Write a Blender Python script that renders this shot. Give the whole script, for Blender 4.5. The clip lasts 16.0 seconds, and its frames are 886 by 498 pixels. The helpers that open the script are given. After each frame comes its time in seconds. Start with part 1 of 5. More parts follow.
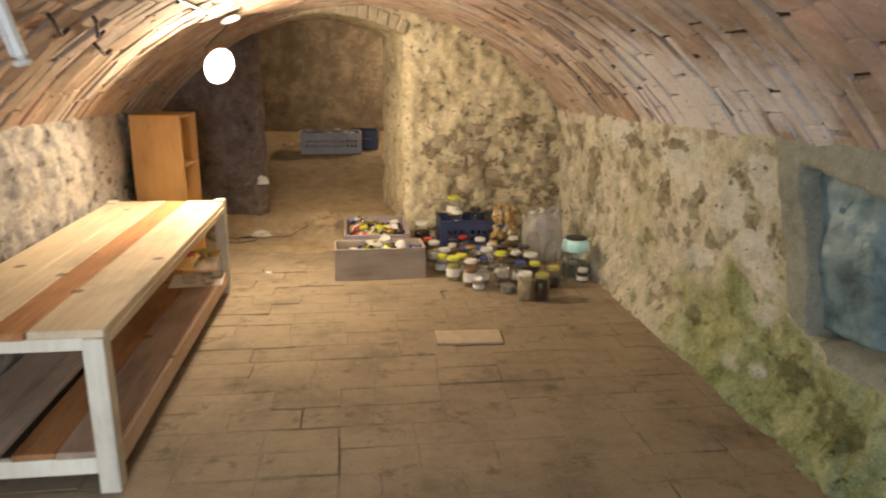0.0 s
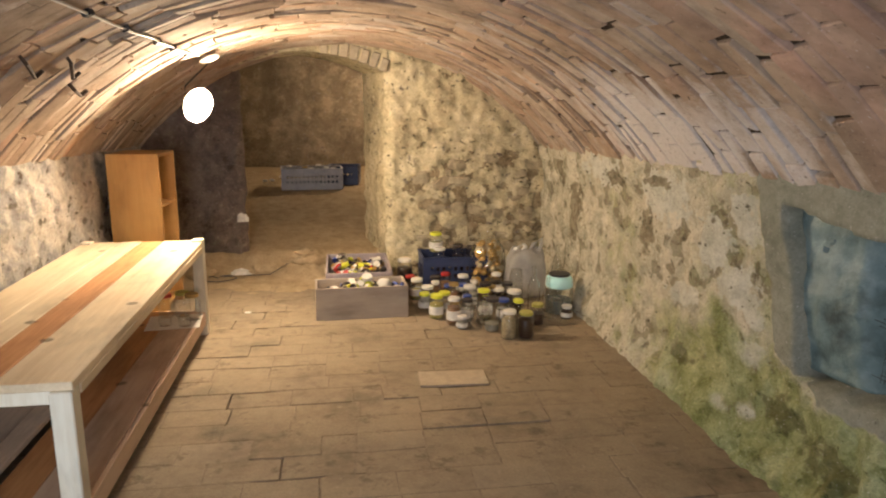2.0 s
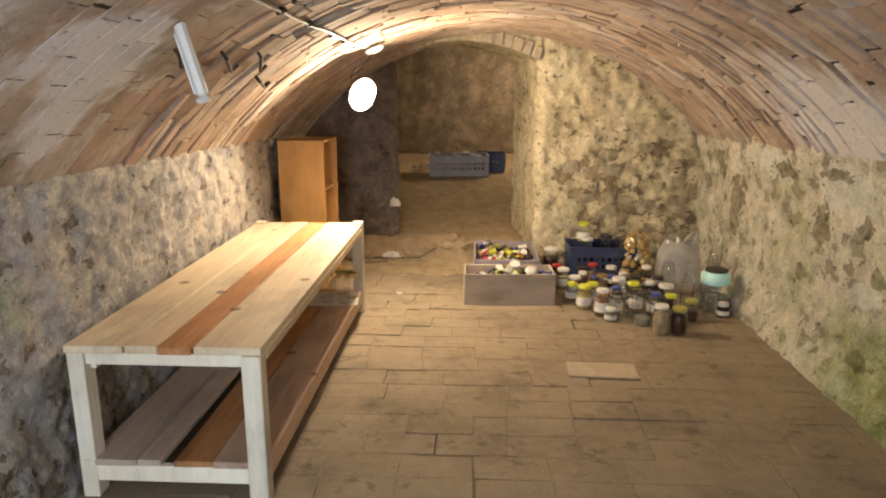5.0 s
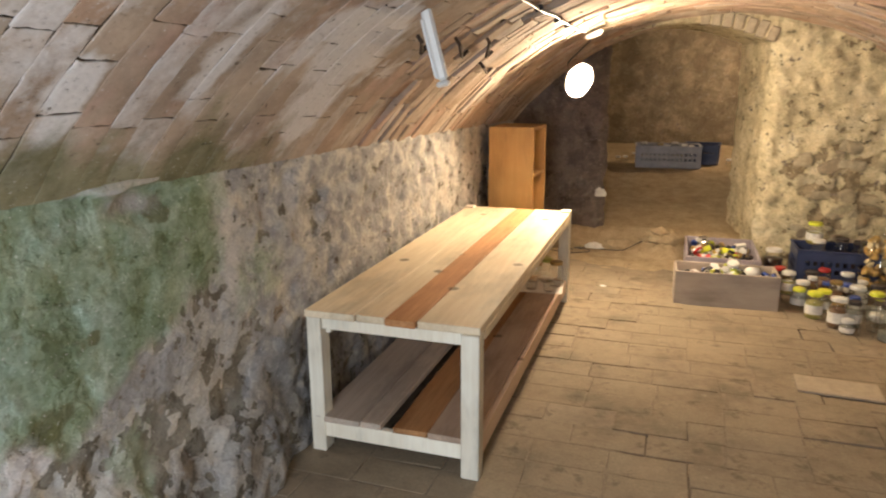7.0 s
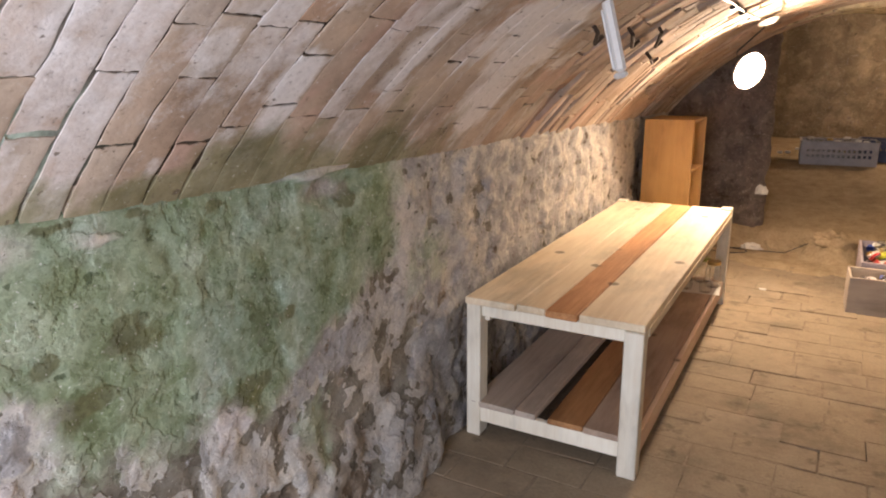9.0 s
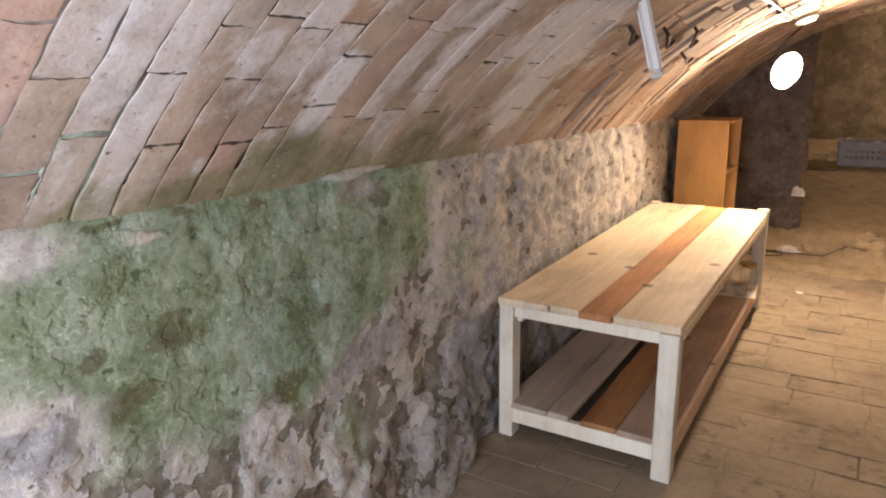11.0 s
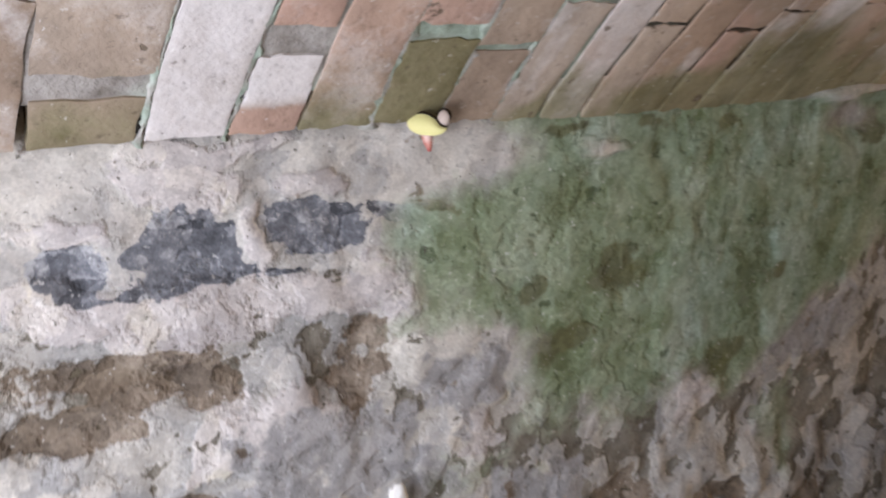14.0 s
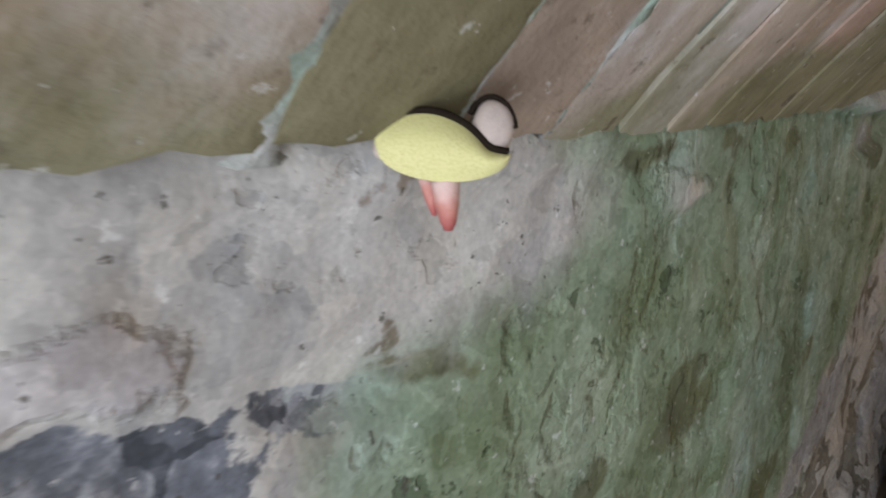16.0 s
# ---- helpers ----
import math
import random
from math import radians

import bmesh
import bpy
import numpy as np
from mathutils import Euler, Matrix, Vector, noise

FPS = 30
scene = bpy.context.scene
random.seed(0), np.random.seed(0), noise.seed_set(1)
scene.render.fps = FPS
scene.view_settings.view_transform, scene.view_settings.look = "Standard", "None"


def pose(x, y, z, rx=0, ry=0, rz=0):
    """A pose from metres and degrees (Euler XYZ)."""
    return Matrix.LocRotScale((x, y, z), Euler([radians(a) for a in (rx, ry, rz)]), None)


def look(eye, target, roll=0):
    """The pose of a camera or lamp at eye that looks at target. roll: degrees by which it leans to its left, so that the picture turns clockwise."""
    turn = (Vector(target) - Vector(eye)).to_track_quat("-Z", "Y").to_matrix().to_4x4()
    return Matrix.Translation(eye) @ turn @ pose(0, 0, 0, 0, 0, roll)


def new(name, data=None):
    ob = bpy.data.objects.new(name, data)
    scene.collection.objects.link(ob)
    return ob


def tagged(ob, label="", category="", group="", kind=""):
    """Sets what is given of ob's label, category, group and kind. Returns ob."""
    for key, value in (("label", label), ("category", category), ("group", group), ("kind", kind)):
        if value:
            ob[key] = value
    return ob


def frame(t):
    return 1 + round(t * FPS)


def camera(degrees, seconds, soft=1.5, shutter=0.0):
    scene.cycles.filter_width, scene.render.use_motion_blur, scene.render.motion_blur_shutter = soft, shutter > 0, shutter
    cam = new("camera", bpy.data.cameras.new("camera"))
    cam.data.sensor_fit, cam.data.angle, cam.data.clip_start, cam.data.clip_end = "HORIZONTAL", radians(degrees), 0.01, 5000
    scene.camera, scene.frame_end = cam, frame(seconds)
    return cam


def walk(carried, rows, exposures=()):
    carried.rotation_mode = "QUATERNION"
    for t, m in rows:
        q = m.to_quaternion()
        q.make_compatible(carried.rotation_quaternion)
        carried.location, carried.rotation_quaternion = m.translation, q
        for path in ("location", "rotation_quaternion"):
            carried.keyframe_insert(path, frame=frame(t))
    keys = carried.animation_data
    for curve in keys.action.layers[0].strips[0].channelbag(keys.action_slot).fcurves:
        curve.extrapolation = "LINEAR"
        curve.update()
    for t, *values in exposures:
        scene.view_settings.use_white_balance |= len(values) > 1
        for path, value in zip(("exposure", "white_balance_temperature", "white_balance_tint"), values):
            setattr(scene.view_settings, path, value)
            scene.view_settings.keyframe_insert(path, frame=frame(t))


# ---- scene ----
cam = camera(66.0, 16.0, 2.0, 0.5)
PATH = [
    (0, (-0.054, -0.022, 1.381), (0.194, 1.894, 0.862), 0.7),
    (0.5, (-0.02, 0.044, 1.391), (0.359, 1.943, 0.894), 0.7),
    (1, (-0.027, 0.017, 1.408), (0.396, 1.915, 0.94), 1.1),
    (1.5, (-0.05, 0.007, 1.399), (0.334, 1.922, 0.967), 0.2),
    (2, (-0.048, 0.031, 1.41), (0.253, 1.961, 0.981), 0.5),
    (2.5, (-0.066, -0.001, 1.406), (0.162, 1.94, 0.982), 0.1),
    (3, (-0.103, -0.019, 1.406), (-0.004, 1.933, 0.979), 0.6),
    (3.5, (-0.131, 0.005, 1.418), (-0.137, 1.952, 0.963), 0.4),
    (5.8, (-0.168, -0.015, 1.42), (-0.354, 1.921, 0.951), 0.4),
    (6, (-0.194, -0.021, 1.418), (-0.433, 1.908, 0.95), 0.5),
    (6.5, (-0.249, -0.005, 1.406), (-0.694, 1.886, 0.93), 0.2),
    (7, (-0.276, -0.002, 1.403), (-0.894, 1.834, 0.908), -0.4),
    (7.5, (-0.298, -0.061, 1.408), (-0.991, 1.751, 0.922), -0.7),
    (8, (-0.34, -0.066, 1.403), (-1.165, 1.685, 0.899), -0.4),
    (8.5, (-0.374, -0.075, 1.405), (-1.294, 1.629, 0.906), -0.7),
    (9, (-0.384, -0.072, 1.408), (-1.34, 1.606, 0.891), -0.7),
    (9.2, (-0.378, -0.076, 1.409), (-1.337, 1.604, 0.901), -1.1),
    (11.5, (-0.411, -0.103, 1.398), (-1.495, 1.496, 0.88), -0.6),
    (12, (-0.432, -0.143, 1.358), (-1.626, 1.362, 0.802), -0.0),
    (12.5, (-0.461, -0.17, 1.309), (-1.775, 1.219, 0.723), -1.3),
    (13, (-0.538, -0.175, 1.295), (-1.987, 1.071, 0.706), -0.9),
    (13.5, (-0.669, -0.082, 1.308), (-2.273, 0.946, 0.698), -0.9),
    (14, (-0.794, -0.06, 1.307), (-2.422, 0.895, 0.645), -1.1),
    (14.5, (-1.064, -0.033, 1.292), (-2.573, 1.142, 0.706), -3.9),
    (15, (-1.261, 0.015, 1.265), (-2.557, 1.433, 0.711), -1.0),
    (15.5, (-1.319, 0.084, 1.232), (-2.646, 1.479, 0.691), -1.1),
    (16, (-1.352, 0.155, 1.209), (-2.636, 1.586, 0.657), -0.3),
]
EXPOSURES = [(0, 0.02, 6300, 10), (1.5, 0.05, 6380, 13), (2.2, 0.05, 6360, 12), (3.5, 0.0, 6300, 10), (6, 0.05, 6300, 10), (8.5, 0.05, 6380, 17), (9.2, 0.05, 6360, 21), (11.5, -0.05, 6330, 21), (13, -0.27, 6430, 19), (13.5, -0.37, 6430, 20), (14.5, -0.61, 6250, 16), (15, -0.74, 6180, 14), (16, -0.68, 6100, 13)]
walk(cam, [(t, look(eye, target, roll)) for t, eye, target, roll in PATH], EXPOSURES)

# ---- world and lights ----
world = bpy.data.worlds.new("sky")
scene.world = world
world.use_nodes = True
wn = world.node_tree
sky = wn.nodes.new("ShaderNodeTexSky")
sky.sky_type, sky.sun_disc = "NISHITA", False
sky.sun_elevation, sky.sun_rotation = radians(40), radians(160)
wn.links.new(sky.outputs[0], wn.nodes["Background"].inputs[0])
wn.nodes["Background"].inputs[1].default_value = 0.1

SKY_POWER, BULB_GLOW = 49.0, 1290.0
day = new("doorway_daylight", bpy.data.lights.new("doorway_daylight", "AREA"))
day.data.shape, day.data.size, day.data.size_y = "RECTANGLE", 0.9, 1.4
day.data.energy, day.data.color = SKY_POWER, (0.86, 0.93, 1.0)
day.matrix_world = look((-0.80, -0.80, 0.95), (-0.85, 1.5, 0.95))

BULB = Vector((-0.829, 4.27, 1.358))
BULB_AXIS = Vector((0.74, -0.62, -0.26)).normalized()


# ---- materials ----
class Shade:
    """A node material and shortcuts for its nodes."""

    def __init__(self, name, rough=0.8, metal=0.0, spec=0.5):
        self.m = bpy.data.materials.new(name)
        self.m.use_nodes = True
        self.t = self.m.node_tree
        self.b = self.t.nodes["Principled BSDF"]
        self.b.inputs["Roughness"].default_value = rough
        self.b.inputs["Metallic"].default_value = metal
        self.b.inputs["Specular IOR Level"].default_value = spec
        self.pos = self.node("ShaderNodeNewGeometry").outputs["Position"]

    def node(self, kind):
        return self.t.nodes.new(kind)

    def put(self, socket, value):
        if hasattr(value, "is_linked"):
            self.t.links.new(value, socket)
        elif isinstance(value, (int, float)):
            socket.default_value = value
        else:
            socket.default_value = (*value, 1) if len(value) == 3 and socket.type == "RGBA" else value

    def noise(self, scale, detail=4, rough=0.6, stretch=None, shift=(0, 0, 0), twist=0.0):
        n = self.node("ShaderNodeTexNoise")
        src = self.pos
        if stretch or any(shift):
            mp = self.node("ShaderNodeMapping")
            self.put(mp.inputs["Vector"], src)
            mp.inputs["Scale"].default_value = stretch or (1, 1, 1)
            mp.inputs["Location"].default_value = shift
            src = mp.outputs[0]
        self.put(n.inputs["Vector"], src)
        n.inputs["Scale"].default_value, n.inputs["Detail"].default_value = scale, detail
        n.inputs["Roughness"].default_value, n.inputs["Distortion"].default_value = rough, twist
        return n.outputs[0]

    def cells(self, scale, feature="F1"):
        n = self.node("ShaderNodeTexVoronoi")
        n.feature = feature
        self.put(n.inputs["Vector"], self.pos)
        n.inputs["Scale"].default_value = scale
        return n.outputs[0]

    def ramp(self, fac, *stops):
        n = self.node("ShaderNodeValToRGB")
        self.put(n.inputs[0], fac)
        e = n.color_ramp.elements
        while len(e) < len(stops):
            e.new(0.5)
        for k, (p, c) in zip(e, stops):
            k.position = p
            k.color = (*c, 1) if not isinstance(c, (int, float)) else (c, c, c, 1)
        return n.outputs[0]

    def mix(self, fac, a, b, blend="MIX"):
        n = self.node("ShaderNodeMix")
        n.data_type, n.blend_type = "RGBA", blend
        self.put(n.inputs[0], fac)
        self.put(n.inputs[6], a)
        self.put(n.inputs[7], b)
        return n.outputs[2]

    def calc(self, op, a, b=0.0):
        n = self.node("ShaderNodeMath")
        n.operation = op
        self.put(n.inputs[0], a)
        self.put(n.inputs[1], b)
        return n.outputs[0]

    def channel(self, name, k):
        a = self.node("ShaderNodeAttribute")
        a.attribute_name = name
        if k == 3:
            return a.outputs["Alpha"]
        s = self.node("ShaderNodeSeparateColor")
        self.put(s.inputs[0], a.outputs[0])
        return s.outputs[k]

    def each(self):
        return self.node("ShaderNodeObjectInfo").outputs["Random"]

    def island(self):
        return self.node("ShaderNodeNewGeometry").outputs["Random Per Island"]

    def bump(self, height, strength=0.5, distance=0.01):
        n = self.node("ShaderNodeBump")
        n.inputs["Strength"].default_value, n.inputs["Distance"].default_value = strength, distance
        self.put(n.inputs["Height"], height)
        self.put(self.b.inputs["Normal"], n.outputs[0])
        return self

    def color(self, c):
        self.put(self.b.inputs["Base Color"], c)
        return self


def plain(name, c, rough=0.5, metal=0.0, wear=0.25, scale=14.0, spec=0.5):
    """A paint, plastic or metal with blotches and fine grain."""
    s = Shade(name, rough, metal, spec)
    n = s.calc("ADD", s.calc("MULTIPLY", s.noise(scale, 5), 0.6), s.calc("MULTIPLY", s.noise(scale * 9, 3), 0.4))
    s.color(s.ramp(n, (0.3, tuple(v * (1 - wear) for v in c)), (0.7, tuple(min(1, v * (1 + wear * 0.5)) for v in c))))
    return s.bump(n, 0.15, 0.002).m


def glass(name, c, rough=0.04):
    """Thin clear glass: what lies behind shows through, with a gloss that grows at the rim."""
    s = Shade(name, rough)
    clear, shine, fres, mix = (s.node("ShaderNode" + k) for k in ("BsdfTransparent", "BsdfGlossy", "LayerWeight", "MixShader"))
    s.put(clear.inputs[0], s.ramp(s.noise(25, 3), (0.3, tuple(v * 0.985 for v in c)), (0.7, c)))
    shine.inputs["Roughness"].default_value = rough
    s.put(mix.inputs[0], s.calc("ADD", s.calc("MULTIPLY", s.calc("POWER", fres.outputs["Facing"], 1.8), 0.75), 0.07))
    s.put(mix.inputs[1], clear.outputs[0])
    s.put(mix.inputs[2], shine.outputs[0])
    s.put(s.t.nodes["Material Output"].inputs[0], mix.outputs[0])
    return s.m


def wood(name, light, dark, axis=1, rough=0.65, knots=True):
    """Sawn planks with the grain along one axis."""
    s = Shade(name, rough, 0, 0.3)
    st = [22.0, 22.0, 22.0]
    st[axis] = 1.3
    grain = s.noise(2.2, 6, 0.65, tuple(st), twist=0.6)
    broad = s.noise(1.6, 3, 0.5, (3.0, 1.0, 3.0))
    c = s.ramp(s.calc("ADD", s.calc("MULTIPLY", grain, 0.5), s.calc("MULTIPLY", broad, 0.5)), (0.36, dark), (0.6, light))
    grime = s.ramp(s.noise(5, 6, 0.65, tuple(0.3 if k == axis else 1.0 for k in range(3)), shift=(2, 2, 2)), (0.35, 0.70), (0.50, 0.98), (0.66, 1.05))
    c = s.mix(1.0, c, grime, "MULTIPLY")
    v = s.calc("ADD", 0.82, s.calc("MULTIPLY", s.each(), 0.3))
    vv = s.node("ShaderNodeCombineColor")
    for k in range(3):
        s.put(vv.inputs[k], v)
    c = s.mix(1.0, c, vv.outputs[0], "MULTIPLY")
    if knots:
        spot = s.ramp(s.cells(3.6), (0.06, 0.9), (0.10, 0.0))
        c = s.mix(spot, c, tuple(k * 0.35 for k in dark))
    return s.color(c).bump(grain, 0.2, 0.003).m


def masonry(name="old_plaster_over_rubble", tones=((0.405, 0.38, 0.345), (0.33, 0.322, 0.31), (0.465, 0.435, 0.385)), under=((0.115, 0.10, 0.078), (0.25, 0.228, 0.19)), pitted=-0.035, algae=(0.94, 0.99, 0.96), flake=11.5, chalks=((0.40, 0.365, 0.355), (0.55, 0.505, 0.48), (0.60, 0.55, 0.47)), scars=((0.085, 0.062, 0.043), (0.19, 0.145, 0.105), (0.29, 0.235, 0.18))):
    """Old lime plaster in flaking layers over rubble; the mask lays on plaster, algae, slate (or cement, below 0)."""
    s = Shade(name, 0.93, 0, 0.12)
    fine, mid, broad = s.noise(75, 3, 0.55), s.noise(17, 5, 0.6), s.noise(2.6, 4, 0.6)
    r, g, b = (s.channel("mask", k) for k in range(3))

    def warped(scale, amount):
        w = s.node("ShaderNodeTexNoise")
        s.put(w.inputs["Vector"], s.pos)
        w.inputs["Scale"].default_value, w.inputs["Detail"].default_value = scale, 5
        off = s.node("ShaderNodeVectorMath")
        off.operation = "MULTIPLY_ADD"
        s.put(off.inputs[0], w.outputs["Color"])
        off.inputs[1].default_value = (amount, amount, amount)
        s.put(off.inputs[2], s.pos)
        return off.outputs[0]

    def flakes(vector, scale):
        v = s.node("ShaderNodeTexVoronoi")
        s.put(v.inputs["Vector"], vector)
        v.inputs["Scale"].default_value = scale
        c = s.node("ShaderNodeSeparateColor")
        s.put(c.inputs[0], v.outputs["Color"])
        return c.outputs[0]

    wide, small = warped(12, 0.16), warped(45, 0.05)
    tone = s.calc("ADD", s.calc("MULTIPLY", flakes(wide, 10.0), 0.5), s.calc("MULTIPLY", flakes(wide, 27.0), 0.5))
    crumb = flakes(small, 85.0)
    # two layers of plaster, each ending in a ragged edge, over the bare rubble
    lay = s.calc("ADD", s.noise(flake, 6, 0.52, shift=(1, 3, 2)), s.calc("MULTIPLY", s.calc("SUBTRACT", r, 0.5), 0.42))
    skin = s.ramp(lay, (0.445, 0.0), (0.458, 1.0))
    coat = s.ramp(lay, (0.555, 0.0), (0.565, 1.0))
    rubble = s.mix(s.ramp(s.calc("ADD", s.calc("MULTIPLY", tone, 0.5), s.calc("MULTIPLY", mid, 0.5)), (0.3, 0.0), (0.65, 1.0)), under[0], under[1])
    hue = s.ramp(s.calc("ADD", s.calc("MULTIPLY", s.noise(5, 5, 0.6, shift=(7, 1, 1)), 0.8), s.calc("MULTIPLY", tone, 0.2)), (0.38, tones[1]), (0.50, tones[0]), (0.62, tones[2]))
    plaster = s.mix(1.0, hue, s.ramp(tone, (0.1, 0.88), (0.5, 1.0), (0.9, 1.06)), "MULTIPLY")
    plaster = s.mix(s.calc("MULTIPLY", coat, 0.5), plaster, s.mix(1.0, plaster, (1.32, 1.32, 1.34), "MULTIPLY"))
    c = s.mix(skin, rubble, plaster)
    rim = s.ramp(lay, (0.415, 0.0), (0.444, 0.28), (0.447, 0.0))
    c = s.mix(rim, c, (0.10, 0.08, 0.058))
    lip = s.ramp(lay, (0.456, 0.0), (0.462, 0.4), (0.474, 0.0))
    c = s.mix(lip, c, s.mix(1.0, plaster, (1.35, 1.35, 1.35), "MULTIPLY"))
    # bright coat, grey, bare brown rubble, dark olive growth and shade, each with a ragged rim
    rag = s.calc("MULTIPLY", s.calc("SUBTRACT", s.noise(13, 8, 0.6, shift=(6, 2, 4)), 0.5), 3.2)

    def ragged(k, low=0.46, high=0.54):
        return s.ramp(s.calc("ADD", s.channel("blots", k), rag), (low, 0.0), (high, 1.0))

    pale, grey, bare, olive = ragged(0), ragged(1, 0.42, 0.6), ragged(2), ragged(3, 0.3, 0.7)
    chalk = s.ramp(s.calc("ADD", s.calc("MULTIPLY", s.noise(6, 5, 0.6, shift=(3, 7, 1)), 0.75), s.calc("MULTIPLY", tone, 0.25)), (0.36, chalks[0]), (0.5, chalks[1]), (0.64, chalks[2]))
    c = s.mix(s.calc("MULTIPLY", pale, 0.9), c, chalk)
    c = s.mix(s.calc("MULTIPLY", grey, 0.85), c, s.ramp(s.calc("ADD", s.calc("MULTIPLY", mid, 0.5), s.calc("MULTIPLY", tone, 0.5)), (0.3, (0.25, 0.243, 0.243)), (0.7, (0.36, 0.35, 0.35))))
    c = s.mix(s.calc("MULTIPLY", bare, 0.9), c, s.ramp(s.calc("ADD", s.calc("MULTIPLY", s.noise(24, 5, 0.6), 0.6), s.calc("MULTIPLY", tone, 0.4)), (0.32, scars[0]), (0.5, scars[1]), (0.66, scars[2])))
    # pits in clusters
    where = s.ramp(s.noise(4.2, 4, 0.6, shift=(4, 9, 2)), (0.42, -0.07), (0.62, 0.05 + pitted))
    pit_n = s.calc("SUBTRACT", s.noise(19, 6, 0.62, shift=(3, 1, 7), stretch=(1, 1, 1.25)), where)
    pits = s.calc("MULTIPLY", s.ramp(pit_n, (0.325, 1.0), (0.345, 0.0)), s.ramp(s.calc("MULTIPLY", r, 0.5), (0.48, 1.0), (0.55, 0.2)))
    c = s.mix(s.calc("MULTIPLY", pits, 0.8), c, (0.085, 0.07, 0.045))
    slate = s.ramp(s.calc("ADD", s.calc("MULTIPLY", s.noise(55, 5, 0.7), 0.6), s.calc("MULTIPLY", tone, 0.4)), (0.36, (0.05, 0.053, 0.062)), (0.52, (0.15, 0.155, 0.175)), (0.64, (0.40, 0.40, 0.41)))
    dark = s.calc("ADD", b, s.calc("MULTIPLY", s.calc("SUBTRACT", s.noise(19, 7, 0.68), 0.5), 1.7))
    c = s.mix(s.ramp(dark, (0.47, 0.0), (0.53, 0.95)), c, slate)
    # algae
    lichen = s.calc("ADD", s.calc("MULTIPLY", s.noise(7, 5, 0.5, shift=(0, 5, 9)), 0.72), s.calc("ADD", s.calc("MULTIPLY", tone, 0.22), s.calc("MULTIPLY", crumb, 0.06)))
    moss = s.ramp(lichen, (0.30, (0.11, 0.13, 0.055)), (0.39, (0.175, 0.21, 0.11)), (0.48, (0.23, 0.272, 0.168)), (0.57, (0.29, 0.33, 0.22)), (0.70, (0.39, 0.415, 0.31)))
    moss = s.mix(1.0, moss, algae, "MULTIPLY")
    moss = s.mix(s.ramp(s.noise(2.4, 5, 0.6, shift=(8, 4, 2)), (0.46, 0.0), (0.62, 0.7)), moss, s.mix(1.0, moss, (0.95, 1.04, 1.30), "MULTIPLY"))
    moss = s.mix(s.calc("MULTIPLY", olive, 0.8), moss, s.ramp(mid, (0.3, (0.055, 0.055, 0.016)), (0.7, (0.13, 0.125, 0.045))))
    soft = s.calc("ADD", g, s.calc("ADD", s.calc("MULTIPLY", s.calc("SUBTRACT", s.noise(7, 9, 0.7, shift=(5, 5, 5)), 0.5), 1.35), s.calc("MULTIPLY", s.calc("SUBTRACT", tone, 0.5), 0.35)))
    c = s.mix(s.ramp(soft, (0.22, 0.0), (0.50, 0.5), (0.85, 0.93)), c, moss)
    c = s.mix(s.calc("MULTIPLY", s.calc("MULTIPLY", pits, g), 0.6), c, (0.04, 0.05, 0.022))
    cement = s.ramp(s.calc("MULTIPLY", b, -1.0), (0.35, 0.0), (0.6, 1.0))
    c = s.mix(cement, c, s.ramp(s.calc("ADD", s.calc("MULTIPLY", broad, 0.6), s.calc("MULTIPLY", mid, 0.4)), (0.36, (0.20, 0.205, 0.165)), (0.5, (0.265, 0.27, 0.225)), (0.64, (0.33, 0.335, 0.285))))
    # crumbs, dark dots and pale chips
    c = s.mix(1.0, c, s.ramp(crumb, (0.05, 0.89), (0.4, 0.99), (0.95, 1.08)), "MULTIPLY")
    chips = s.ramp(s.noise(95, 4, 0.6, shift=(2, 2, 8)), (0.655, 0.0), (0.675, 0.7))
    c = s.mix(chips, c, s.mix(0.6, c, (0.80, 0.78, 0.74)))
    dots = s.ramp(s.noise(105, 5, 0.65, shift=(8, 1, 3)), (0.33, 0.8), (0.345, 0.0))
    c = s.mix(dots, c, (0.08, 0.072, 0.055))
    c = s.mix(1.0, c, s.ramp(s.noise(260, 1, 0.5), (0.3, 0.9), (0.7, 1.08)), "MULTIPLY")
    s.color(c)
    relief = s.calc("ADD", s.calc("MULTIPLY", mid, 0.24), s.calc("ADD", s.calc("MULTIPLY", fine, 0.13), s.calc("ADD", s.calc("MULTIPLY", crumb, 0.07), s.calc("MULTIPLY", tone, 0.12))))
    h = s.calc("ADD", s.calc("MULTIPLY", relief, s.calc("SUBTRACT", 1.0, s.calc("MULTIPLY", cement, 0.75))),
               s.calc("MULTIPLY", s.calc("ADD", s.ramp(lay, (0.425, 0.0), (0.468, 1.0)), s.ramp(lay, (0.53, 0.0), (0.585, 1.0))), s.calc("MULTIPLY", s.calc("SUBTRACT", 1.0, cement), 0.38)))
    h = s.calc("ADD", h, s.calc("MULTIPLY", s.calc("SUBTRACT", ragged(0, 0.3, 0.62), ragged(2, 0.3, 0.65)), 0.5))
    h = s.calc("SUBTRACT", h, s.calc("MULTIPLY", s.calc("MULTIPLY", pits, 0.4), s.calc("SUBTRACT", 1.0, cement)))
    return s.bump(h, 0.6, 0.011).m


